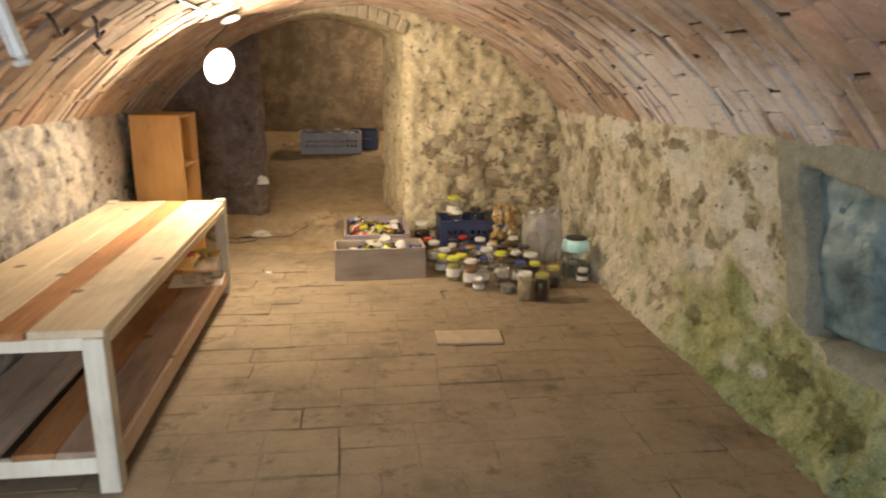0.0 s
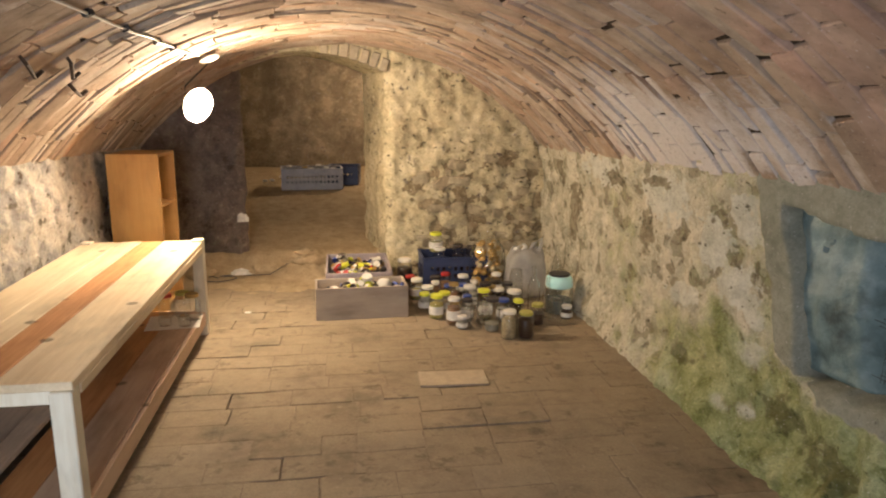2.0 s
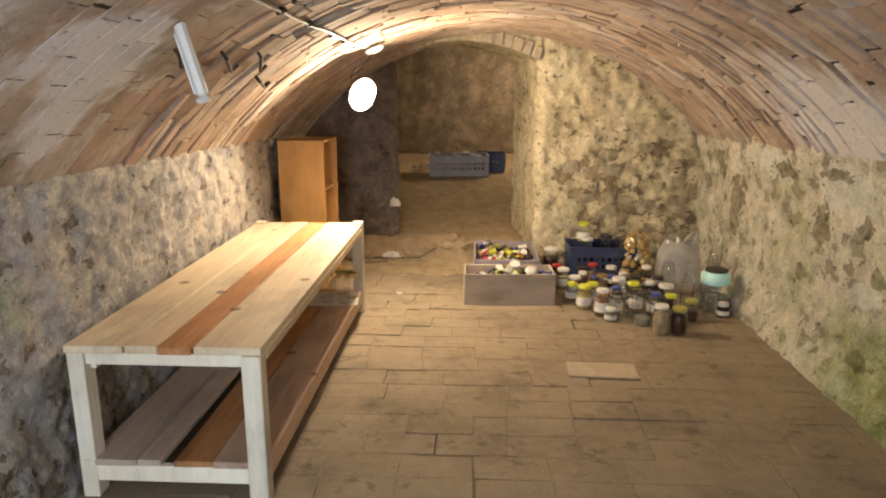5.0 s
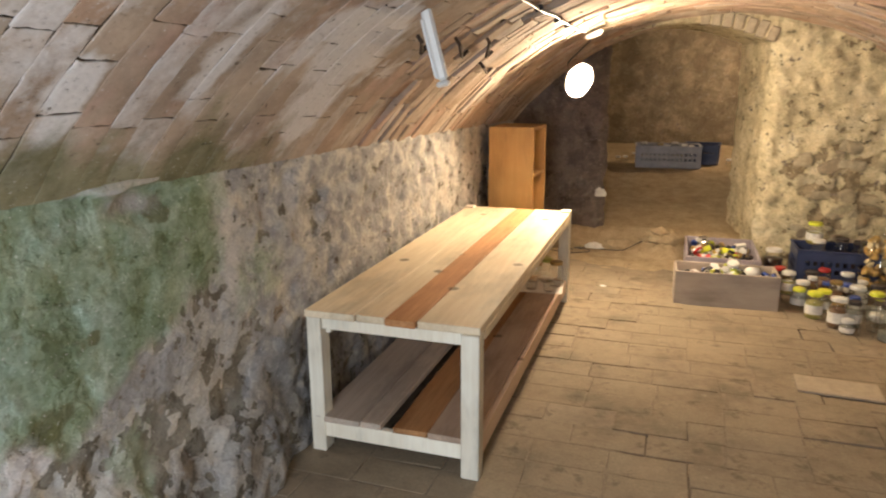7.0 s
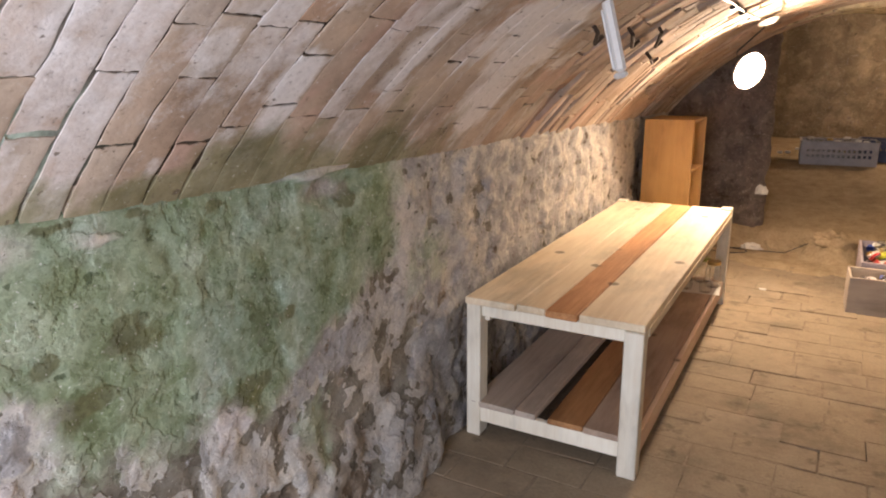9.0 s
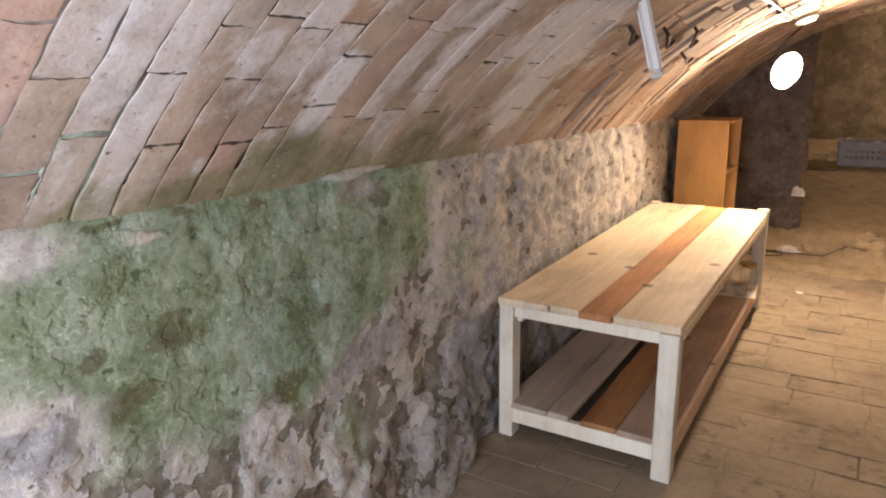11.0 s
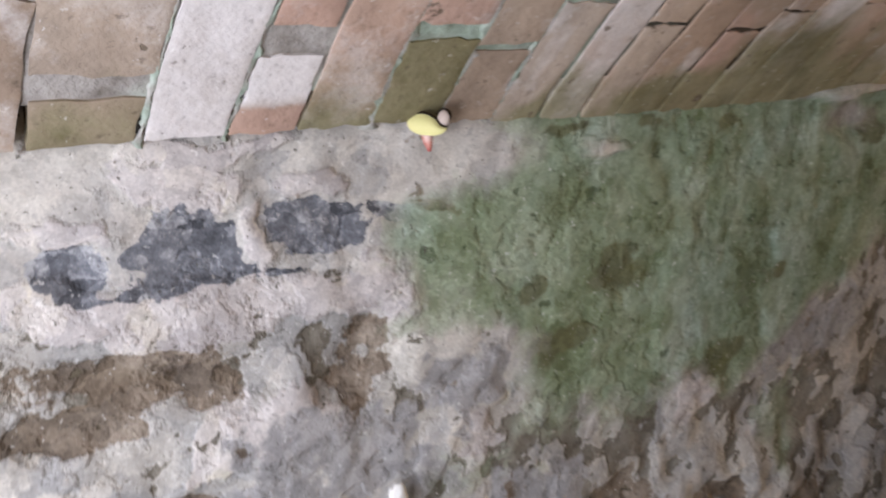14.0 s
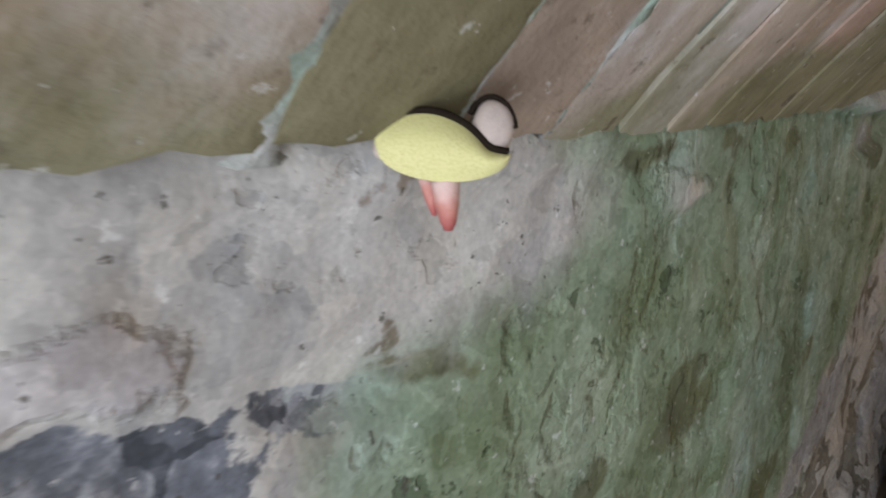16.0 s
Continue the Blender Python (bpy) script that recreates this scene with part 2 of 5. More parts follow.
def vault_brick():
    """Hand-made bricks, each its own tone; the mask lays on lime wash, algae and a pinker clay."""
    s = Shade("vault_brick", 0.9, 0, 0.2)
    i = s.island()
    fine, mid = s.noise(60, 5, 0.7), s.noise(9, 6, 0.66)
    base = s.ramp(i, (0.0, (0.42, 0.305, 0.22)), (0.2, (0.47, 0.375, 0.29)), (0.4, (0.44, 0.34, 0.255)), (0.6, (0.50, 0.425, 0.345)),
                  (0.75, (0.44, 0.30, 0.21)), (0.87, (0.53, 0.465, 0.41)), (1.0, (0.46, 0.38, 0.30)))
    c = s.mix(s.ramp(s.channel("mask", 2), (0.3, 0.0), (0.7, 0.85)), base, (0.54, 0.365, 0.29))
    c = s.mix(1.0, c, s.ramp(mid, (0.3, 0.68), (0.5, 0.97), (0.7, 1.12)), "MULTIPLY")
    stain = s.ramp(s.noise(3.1, 5, 0.6, shift=(9, 3, 3)), (0.36, (0.72, 0.69, 0.68)), (0.52, (0.93, 0.90, 0.89)), (0.66, (1.02, 1.0, 0.99)))
    c = s.mix(1.0, c, stain, "MULTIPLY")
    w = s.calc("ADD", s.channel("mask", 0), s.calc("MULTIPLY", s.calc("SUBTRACT", s.noise(13, 6, 0.75, shift=(2, 8, 1)), 0.5), 1.3))
    c = s.mix(s.ramp(w, (0.38, 0.0), (0.65, 0.5), (1.0, 0.93)), c, s.ramp(fine, (0.3, (0.62, 0.58, 0.565)), (0.7, (0.74, 0.70, 0.68))))
    a = s.calc("ADD", s.channel("mask", 1), s.calc("MULTIPLY", s.calc("SUBTRACT", s.noise(13, 6, 0.7), 0.5), 0.9))
    c = s.mix(s.ramp(a, (0.4, 0.0), (0.85, 0.85)), c, s.ramp(mid, (0.35, (0.125, 0.115, 0.048)), (0.65, (0.26, 0.24, 0.135))))
    c = s.mix(s.ramp(fine, (0.30, 0.6), (0.40, 0.0)), c, (0.09, 0.065, 0.045))
    nick = s.ramp(s.noise(27, 5, 0.6, shift=(3, 3, 3)), (0.30, 0.8), (0.33, 0.0))
    c = s.mix(nick, c, (0.13, 0.095, 0.065))
    chips = s.ramp(s.noise(85, 4, 0.6, shift=(2, 2, 8)), (0.66, 0.0), (0.68, 0.6))
    c = s.mix(chips, c, s.mix(0.6, c, (0.78, 0.75, 0.72)))
    s.color(c)
    return s.bump(s.calc("SUBTRACT", s.calc("ADD", s.calc("MULTIPLY", fine, 0.35), mid), s.calc("MULTIPLY", nick, 0.4)), 0.45, 0.010).m


def floor_brick():
    s = Shade("worn_floor_brick", 0.85, 0, 0.3)
    fine, mid, broad = s.noise(80, 4, 0.7), s.noise(14, 5, 0.65), s.noise(1.7, 4, 0.55)
    base = s.ramp(s.each(), (0.0, (0.31, 0.235, 0.155)), (0.35, (0.345, 0.268, 0.185)), (0.7, (0.33, 0.255, 0.175)), (0.93, (0.365, 0.285, 0.20)), (1.0, (0.40, 0.32, 0.235)))
    c = s.mix(1.0, base, s.ramp(mid, (0.3, 0.72), (0.68, 1.1)), "MULTIPLY")
    dust = s.ramp(s.calc("ADD", s.calc("MULTIPLY", broad, 0.65), s.calc("MULTIPLY", mid, 0.35)), (0.36, 0.0), (0.58, 0.9))
    c = s.mix(dust, c, s.ramp(fine, (0.35, (0.295, 0.23, 0.155)), (0.65, (0.385, 0.31, 0.215))))
    c = s.mix(s.ramp(s.noise(7, 5, 0.7, shift=(4, 4, 4)), (0.33, 0.6), (0.43, 0.0)), c, (0.11, 0.08, 0.052))
    c = s.mix(1.0, c, s.ramp(s.noise(2.3, 6, 0.62, shift=(6, 1, 0)), (0.34, 0.62), (0.47, 0.86), (0.62, 0.98)), "MULTIPLY")
    c = s.mix(s.ramp(s.noise(21, 5, 0.6, shift=(1, 7, 0)), (0.66, 0.0), (0.70, 0.35)), c, (0.44, 0.37, 0.275))
    return s.color(c).bump(s.calc("ADD", mid, s.calc("MULTIPLY", fine, 0.5)), 0.4, 0.007).m


def earth():
    s = Shade("trodden_earth", 0.97, 0, 0.1)
    mid, fine = s.noise(9, 6, 0.7), s.noise(60, 5, 0.7)
    c = s.ramp(s.calc("ADD", s.calc("MULTIPLY", mid, 0.6), s.calc("MULTIPLY", fine, 0.4)), (0.33, (0.27, 0.20, 0.12)), (0.5, (0.42, 0.325, 0.205)), (0.68, (0.54, 0.43, 0.29)))
    return s.color(c).bump(s.calc("ADD", mid, fine), 0.6, 0.02).m


M_WALL, M_VAULT, M_FLOOR, M_EARTH = masonry(), vault_brick(), floor_brick(), earth()
M_WALLYELLOW = masonry("yellowed_lime_plaster", ((0.46, 0.425, 0.325), (0.39, 0.37, 0.285), (0.53, 0.495, 0.40)), ((0.235, 0.21, 0.15), (0.34, 0.31, 0.225)), 0.0, (1.12, 1.03, 0.72), 9.0,
                       ((0.45, 0.45, 0.38), (0.55, 0.55, 0.48), (0.62, 0.615, 0.55)), ((0.12, 0.10, 0.065), (0.215, 0.185, 0.125), (0.30, 0.265, 0.185)))
M_WALLFAR = masonry("yellow_lime_plaster", ((0.50, 0.435, 0.285), (0.43, 0.37, 0.245), (0.56, 0.495, 0.345)), ((0.19, 0.145, 0.09), (0.32, 0.26, 0.17)), 0.02, (1.12, 1.03, 0.72), 9.0)
# dark brown, low-contrast rubble tones for the back cellar
M_WALLSMOKE = masonry("brown_rubble", ((0.22, 0.175, 0.12), (0.19, 0.15, 0.102), (0.25, 0.20, 0.14)), ((0.165, 0.127, 0.086), (0.205, 0.16, 0.11)), flake=4.5)
# much darker rubble tones for the pier left of the passage
M_WALLSOOT = masonry("dark_rubble", ((0.15, 0.12, 0.105), (0.13, 0.105, 0.095), (0.17, 0.14, 0.12)), ((0.09, 0.07, 0.058), (0.13, 0.10, 0.085)))
M_MORTAR = plain("lime_mortar", (0.20, 0.155, 0.11), 0.95, wear=0.5, scale=20)
# the near-black tones paint the shadow between stepped bricks into the mortar
M_VAULTJOINT = Shade("vault_joint_mortar", 0.95, 0, 0.1)
_v = M_VAULTJOINT.noise(22, 5, 0.7)
M_VAULTJOINT.color(M_VAULTJOINT.mix(M_VAULTJOINT.channel("mask", 1), M_VAULTJOINT.mix(M_VAULTJOINT.channel("mask", 0), M_VAULTJOINT.ramp(_v, (0.35, (0.022, 0.015, 0.010)), (0.65, (0.085, 0.062, 0.044))), M_VAULTJOINT.ramp(_v, (0.3, (0.20, 0.175, 0.15)), (0.6, (0.44, 0.41, 0.38)))),
                                    M_VAULTJOINT.ramp(_v, (0.35, (0.20, 0.245, 0.185)), (0.65, (0.43, 0.52, 0.44)))))
M_VAULTJOINT = M_VAULTJOINT.bump(_v, 0.6, 0.01).m
M_FLOORBED = plain("dirty_joint_sand", (0.27, 0.21, 0.145), 0.97, wear=0.5, scale=20)
M_STONE = Shade("rubble_stone", 0.92, 0, 0.15)
_m = M_STONE.noise(13, 6, 0.7)
M_STONE.color(M_STONE.mix(1.0, M_STONE.ramp(M_STONE.each(), (0, (0.40, 0.335, 0.23)), (0.5, (0.46, 0.40, 0.29)), (1, (0.35, 0.285, 0.20))),
                          M_STONE.ramp(_m, (0.3, 0.55), (0.7, 1.25)), "MULTIPLY"))
M_STONE = M_STONE.bump(_m, 0.8, 0.02).m
M_PINE = wood("pale_pine", (0.75, 0.64, 0.47), (0.60, 0.47, 0.31))
M_REDWOOD = wood("red_stained_plank", (0.56, 0.29, 0.125), (0.33, 0.14, 0.05))
M_GREYWOOD = wood("weathered_plank", (0.60, 0.45, 0.34), (0.43, 0.30, 0.215))
M_FRAME = wood("raw_white_spruce", (0.86, 0.82, 0.70), (0.74, 0.67, 0.54), 2, knots=False)
M_SHELFWOOD = wood("dusty_shelf_plank", (0.62, 0.52, 0.43), (0.46, 0.375, 0.30))
M_BOXWOOD = wood("grey_box_board", (0.50, 0.425, 0.35), (0.41, 0.34, 0.275), 0, knots=False)
M_VENEER = wood("orange_beech_veneer", (0.58, 0.33, 0.115), (0.50, 0.27, 0.085), 2, 0.45, False)
M_GLASS = glass("jar_glass", (0.985, 0.995, 0.99))
M_IRON = plain("rusty_iron", (0.07, 0.045, 0.03), 0.85, 0.3, 0.5, 40)
M_WHITEPLASTIC = plain("white_plastic", (0.74, 0.74, 0.72), 0.4, wear=0.12)
M_DARKPLASTIC = plain("black_plastic", (0.025, 0.025, 0.028), 0.45)
M_BLUEPLASTIC = plain("dark_blue_plastic", (0.035, 0.05, 0.125), 0.45, wear=0.3)
M_GREYPLASTIC = plain("grey_plastic", (0.40, 0.40, 0.44), 0.5, wear=0.3)
M_LID = {
    "white": plain("white_lid", (0.72, 0.70, 0.66), 0.4, wear=0.15),
    "yellow": plain("yellow_lid", (0.66, 0.70, 0.05), 0.4, wear=0.12),
    "red": plain("red_lid", (0.45, 0.03, 0.025), 0.4, wear=0.2),
    "dark": plain("dark_lid", (0.04, 0.03, 0.028), 0.4, wear=0.3),
    "gold": plain("gold_lid", (0.55, 0.38, 0.14), 0.35, 0.8, 0.2),
    "blue": plain("blue_lid", (0.05, 0.09, 0.35), 0.4, wear=0.2),
    "green": plain("green_lid", (0.40, 0.38, 0.08), 0.4, wear=0.2),
}
M_PAPER = plain("white_paper", (0.72, 0.70, 0.66), 0.9, wear=0.15)
M_LABEL = plain("jar_label", (0.72, 0.70, 0.66), 0.7, wear=0.35, scale=60)
M_FILL = {
    "dark": plain("dark_preserve", (0.035, 0.014, 0.01), 0.3),
    "brown": plain("brown_pickles", (0.22, 0.11, 0.05), 0.45, wear=0.6, scale=45),
    "tan": plain("pickled_mushrooms", (0.44, 0.35, 0.21), 0.4, wear=0.7, scale=60),
    "yellow": plain("yellow_pickles", (0.40, 0.36, 0.10), 0.35, wear=0.5, scale=45),
    "grey": plain("cloudy_contents", (0.30, 0.29, 0.25), 0.3, wear=0.6, scale=45),
}


# ---- mesh tools ----
def link(name, bm_or_data, material, parent=None, label="", smooth=False):
    """One mesh object out of a bmesh or of (verts, faces), under a parent if one is given."""
    me = bpy.data.meshes.new(name)
    if isinstance(bm_or_data, tuple):
        me.from_pydata(bm_or_data[0], [], bm_or_data[1])
    else:
        bm_or_data.normal_update()
        bm_or_data.to_mesh(me)
        bm_or_data.free()
    me.materials.append(material)
    if smooth:
        for p in me.polygons:
            p.use_smooth = True
    ob = new(name, me)
    if parent is not None:
        ob.parent = parent
    if label:
        ob["label"] = label
    return ob


def part(name, bm, material, parent, label="", smooth=False):
    return link(name, bm, material, parent, label, smooth)


def thing(name, x, y, z, label, category, group="", rz=0.0, rx=0.0, ry=0.0):
    """The Empty at the base of a thing."""
    ob = new(name)
    ob.empty_display_size = 0.05
    ob.matrix_basis = pose(x, y, z, rx, ry, rz)
    return tagged(ob, label, category, group)


def box(x0, y0, z0, x1, y1, z1, bevel=0.003, wob=0.0):
    """A bevelled board."""
    bm = bmesh.new()
    bmesh.ops.create_cube(bm, size=1)
    for v in bm.verts:
        v.co = Vector(((x0 + x1) / 2 + v.co.x * (x1 - x0), (y0 + y1) / 2 + v.co.y * (y1 - y0), (z0 + z1) / 2 + v.co.z * (z1 - z0)))
        if wob:
            v.co += Vector([random.uniform(-wob, wob) for _ in range(3)])
    if bevel:
        bmesh.ops.bevel(bm, geom=list(bm.edges), offset=bevel, segments=1, affect="EDGES")
    return bm


def lathe(profile, seg=20):
    """A turned body round z out of (radius, height) pairs; radius 0 closes it."""
    bm = bmesh.new()
    rings = []
    for r, z in profile:
        if r < 1e-6:
            rings.append([bm.verts.new((0, 0, z))])
        else:
            rings.append([bm.verts.new((r * math.cos(k * math.tau / seg), r * math.sin(k * math.tau / seg), z)) for k in range(seg)])
    for a, b in zip(rings, rings[1:]):
        for k in range(seg):
            k2 = (k + 1) % seg
            if len(a) == 1 and len(b) > 1:
                bm.faces.new((a[0], b[k2], b[k]))
            elif len(b) == 1 and len(a) > 1:
                bm.faces.new((a[k], a[k2], b[0]))
            elif len(a) > 1:
                bm.faces.new((a[k], a[k2], b[k2], b[k]))
    return bm


def tube(points, r, seg=8):
    """A round bar or wire along points."""
    bm = bmesh.new()
    pts = [Vector(p) for p in points]
    rings = []
    for i, p in enumerate(pts):
        d = (pts[min(i + 1, len(pts) - 1)] - pts[max(i - 1, 0)]).normalized()
        a = d.cross(Vector((0, 0, 1)) if abs(d.z) < 0.9 else Vector((1, 0, 0))).normalized()
        b = d.cross(a)
        rings.append([bm.verts.new(p + r * (math.cos(k * math.tau / seg) * a + math.sin(k * math.tau / seg) * b)) for k in range(seg)])
    for a, b in zip(rings, rings[1:]):
        for k in range(seg):
            bm.faces.new((a[k], a[(k + 1) % seg], b[(k + 1) % seg], b[k]))
    bm.faces.new(rings[0][::-1])
    bm.faces.new(rings[-1])
    bmesh.ops.recalc_face_normals(bm, faces=bm.faces)
    return bm


def fbm(x, y, z, octaves=4):
    return noise.fractal(Vector((x, y, z)), 0.9, 2.1, octaves)


def step(a, b, v):
    v = min(1, max(0, (v - a) / (b - a)))
    return v * v * (3 - 2 * v)


def rough_sheet(name, us, vs, place, mask=None, material=None, back=None, blots=None):
    """A wall's skin: place(u, v) gives the point; mask and blots its surface; back: how far its rear lies behind."""
    verts, cols, spots = [], [], []
    for u in us:
        for v in vs:
            p = place(u, v)
            verts.append(tuple(p))
            cols.append(mask(u, v, p) if mask else (0.5, 0, 0))
            spots.append(blots(u, v) if blots else (0, 0, 0, 0))
    nv = len(vs)
    faces = [(i * nv + j, (i + 1) * nv + j, (i + 1) * nv + j + 1, i * nv + j + 1) for i in range(len(us) - 1) for j in range(nv - 1)]
    if back is not None:
        first = len(verts)
        rim = [i * nv for i in range(len(us))] + [(len(us) - 1) * nv + j for j in range(1, nv)] + [i * nv + nv - 1 for i in range(len(us) - 2, -1, -1)] + [j for j in range(nv - 2, 0, -1)]
        for i in rim:
            verts.append(tuple(Vector(verts[i]) + Vector(back)))
            cols.append(cols[i])
            spots.append(spots[i])
        n = len(rim)
        faces += [(rim[(k + 1) % n], rim[k], first + k, first + (k + 1) % n) for k in range(n)]
        faces.append(tuple(range(first + n - 1, first - 1, -1)))
    ob = link(name, (verts, faces), material or M_WALL, smooth=True)
    layer = ob.data.color_attributes.new("mask", "FLOAT_COLOR", "POINT")
    layer.data.foreach_set("color", np.array([(*c, 1.0) for c in cols], dtype=np.float32).ravel())
    layer = ob.data.color_attributes.new("blots", "FLOAT_COLOR", "POINT")
    layer.data.foreach_set("color", np.array(spots, dtype=np.float32).ravel())
    return ob


def span(a, b, d):
    n = max(1, round((b - a) / d))
    return [a + (b - a) * k / n for k in range(n + 1)]


# ---- plan ----
LEFT, RIGHT, FAR, NEAR = -1.57, 1.60, 5.36, -0.75
RISE, RADIUS, HALF = 0.75, 1.976, 1.55


def spring(y):
    return 1.185 - 0.024 * y


def vault_z(x, y):
    return spring(y) + math.sqrt(max(0.0, RADIUS ** 2 - x * x)) - (RADIUS - RISE)


# ---- setting ----
def patch(u, v, cu, cv, ru, rv):
    """1 inside an oval patch, falling to 0 past its rim."""
    u += 0.35 * ru * fbm(u * 9, v * 9, 2.5, 3)
    v += 0.6 * rv * fbm(u * 9, v * 9, 7.5, 3)
    return 1 - step(0.7, 1.25, math.hypot((u - cu) / ru, (v - cv) / rv))


def wall_relief(u, v, seed):
    """Plaster skin (0..1) and depth of the rubble under it."""
    skin = step(-0.12, 0.12, fbm(u * 2.3 + seed, v * 2.8, seed, 4) + 0.55 * fbm(u * 7 + seed, v * 8, 3.1, 3))
    lump = 0.016 * fbm(u * 4.5, v * 5.5, seed + 7, 3) + 0.011 * fbm(u * 16, v * 18, seed, 3)
    return skin, lump + 0.012 * skin


def blot(u, v, ovals):
    """1 inside any of some ovals (centre, half-widths, tilt in degrees), falling to 0 past their rims."""
    best = 0.0
    for cu, cv, ru, rv, tilt in ovals:
        du, dv = u - cu, v - cv
        if abs(du) + abs(dv) > 1.8 * (ru + rv):
            continue
        c, k = math.cos(radians(tilt)), math.sin(radians(tilt))
        best = max(best, 1 - step(0.35, 1.65, math.hypot((du * c + dv * k) / ru, (dv * c - du * k) / rv)))
    return best


# stains and scars of the left wall, with some shade painted in
SLATE = ((0.060, 1.050, 0.070, 0.048, -4), (0.215, 1.052, 0.072, 0.036, -8), (-0.07, 1.058, 0.050, 0.030, -5), (0.325, 1.058, 0.055, 0.014, -12), (0.07, 1.012, 0.14, 0.010, -8))
PALE = ((-0.06, 1.01, 0.09, 0.030, -8), (0.06, 0.968, 0.10, 0.038, -6), (0.19, 0.965, 0.09, 0.040, -8), (0.137, 1.05, 0.014, 0.048, -14), (0.045, 1.125, 0.07, 0.026, -8), (0.225, 1.106, 0.045, 0.020, -8),
        (-0.06, 1.10, 0.06, 0.016, -6), (0.150, 0.80, 0.060, 0.070, 25), (0.05, 0.79, 0.055, 0.035, 30), (0.97, 0.57, 0.07, 0.05, -10), (0.44, 0.655, 0.05, 0.045, -20), (0.295, 0.955, 0.045, 0.055, -5),
        (0.16, 1.172, 0.05, 0.010, -4), (0.06, 1.165, 0.05, 0.014, -10), (0.69, 1.095, 0.06, 0.014, -6))
# the ovals at v 0.50 to 0.54 tone down a too bright lower wall
GREY = ((0.24, 0.71, 0.16, 0.075, -16), (0.42, 0.79, 0.10, 0.05, -14), (0.08, 0.54, 0.18, 0.08, -5), (0.55, 0.50, 0.14, 0.06, -8), (1.35, 0.62, 0.18, 0.07, 8), (1.37, 1.085, 0.10, 0.030, -3))
BARE = ((0.262, 0.855, 0.058, 0.064, 0), (-0.02, 0.905, 0.11, 0.040, -14), (-0.09, 0.86, 0.07, 0.028, -10), (0.78, 0.405, 0.085, 0.048, -22), (1.36, 0.165, 0.07, 0.05, -20), (-0.02, 0.72, 0.07, 0.022, -10),
        (0.40, 0.50, 0.09, 0.024, -12), (0.12, 0.42, 0.10, 0.026, 4), (1.05, 0.30, 0.07, 0.03, -10))
# dark olive growth, and shadowed patches painted in the same colour
OLIVE = ((0.62, 0.785, 0.075, 0.032, 8), (1.01, 0.622, 0.095, 0.034, 10), (0.452, 0.825, 0.026, 0.036, 0), (0.45, 0.715, 0.07, 0.020, -4), (1.19, 0.80, 0.035, 0.022, 5), (0.56, 0.895, 0.032, 0.020, 0), (0.40, 1.047, 0.035, 0.008, -8), (0.74, 0.90, 0.05, 0.04, 0), (1.45, 1.05, 0.05, 0.035, 0), (0.60, 1.135, 0.05, 0.010, -4), (0.80, 1.130, 0.04, 0.010, -4), (0.96, 1.122, 0.03, 0.010, -4))


def left_warp(u, v):
    return u + 0.030 * fbm(u * 9, v * 12, 2.5, 5), v + 0.018 * fbm(u * 9, v * 12, 7.5, 5)


def left_blots(u, v):
    u, v = left_warp(u, v)
    # half-strength grey from u 1.5 to 4.4 darkens that stretch
    return blot(u, v, PALE), max(blot(u, v, GREY), 0.5 * step(1.5, 2.0, u) * step(4.4, 3.5, u)), blot(u, v, BARE), blot(u, v, OLIVE)


def left_growth(u, v):
    """How much algae covers the left wall."""
    u += 0.05 * fbm(u * 5, v * 5, 1, 5)
    v += 0.05 * fbm(u * 5, v * 5, 4, 5)
    start = 0.50 - 0.16 * step(1.14, 1.02, v) + 0.19 * step(0.90, 0.82, v)
    low = 0.64 - 0.04 * step(0.5, 0.7, u) - 0.03 * step(0.9, 1.15, u) + 0.20 * step(1.2, 1.5, u)
    g = step(-0.10, 0.10, u - start) * step(-0.09, 0.09, v - low) * step(1.82, 1.58, u)
    return max(g, 0.5 * blot(u, v, ((0.12, 0.33, 0.12, 0.08, 0), (0.42, 0.62, 0.16, 0.06, -20), (1.05, 0.22, 0.10, 0.06, 0), (1.9, 0.75, 0.12, 0.15, 0), (1.25, 0.42, 0.07, 0.10, 20))))


def left_place(u, v):
    skin, d = wall_relief(u, v, 2.0)
    wu, wv = left_warp(u, v)
    calm = step(2.2, 1.6, u) * step(0.3, 0.6, v)
    d *= 1 - 0.62 * calm
    d += 0.005 * blot(wu, wv, PALE) + 0.003 * blot(wu, wv, GREY) - 0.014 * blot(wu, wv, BARE) - 0.006 * blot(wu, wv, SLATE)
    d += 0.006 * (step(-0.05, 0.04, fbm(u * 6, v * 11, 5, 4)) - 0.5) * step(0.62, 0.5, v)
    d += 0.030 * patch(u, v, 1.31, 1.152, 0.17, 0.020) - 0.020 * patch(u, v, 1.42, 1.085, 0.13, 0.035)
    lower = 0.075 * step(0.55, 0.0, v) ** 1.5 * (1 - 0.85 * step(1.8, 2.03, u))
    top = step(0.95, 1.0, v / (spring(u) + 0.03))
    lip = 0.010 * step(0.965, 0.985, v / spring(u)) * step(0.75, 0.45, u)
    return Vector((LEFT + d * (1 - 0.7 * top) + lower + lip, u, v))


def left_mask(u, v, p):
    skin, _ = wall_relief(u, v, 2.0)
    wu, wv = left_warp(u, v)
    band = step(0.99, 1.06, v) * step(0.62, 0.42, u)
    lime = max(0.50 + skin * 0.2 + 0.10 * step(0.55, 0.8, v) - 0.13 * step(0.68, 0.5, v) * step(-0.1, 0.3, u) + 0.06 * step(1.6, 2.1, u), 1.1 * band)
    ledge = patch(u, v, 1.31, 1.155, 0.19, 0.024)
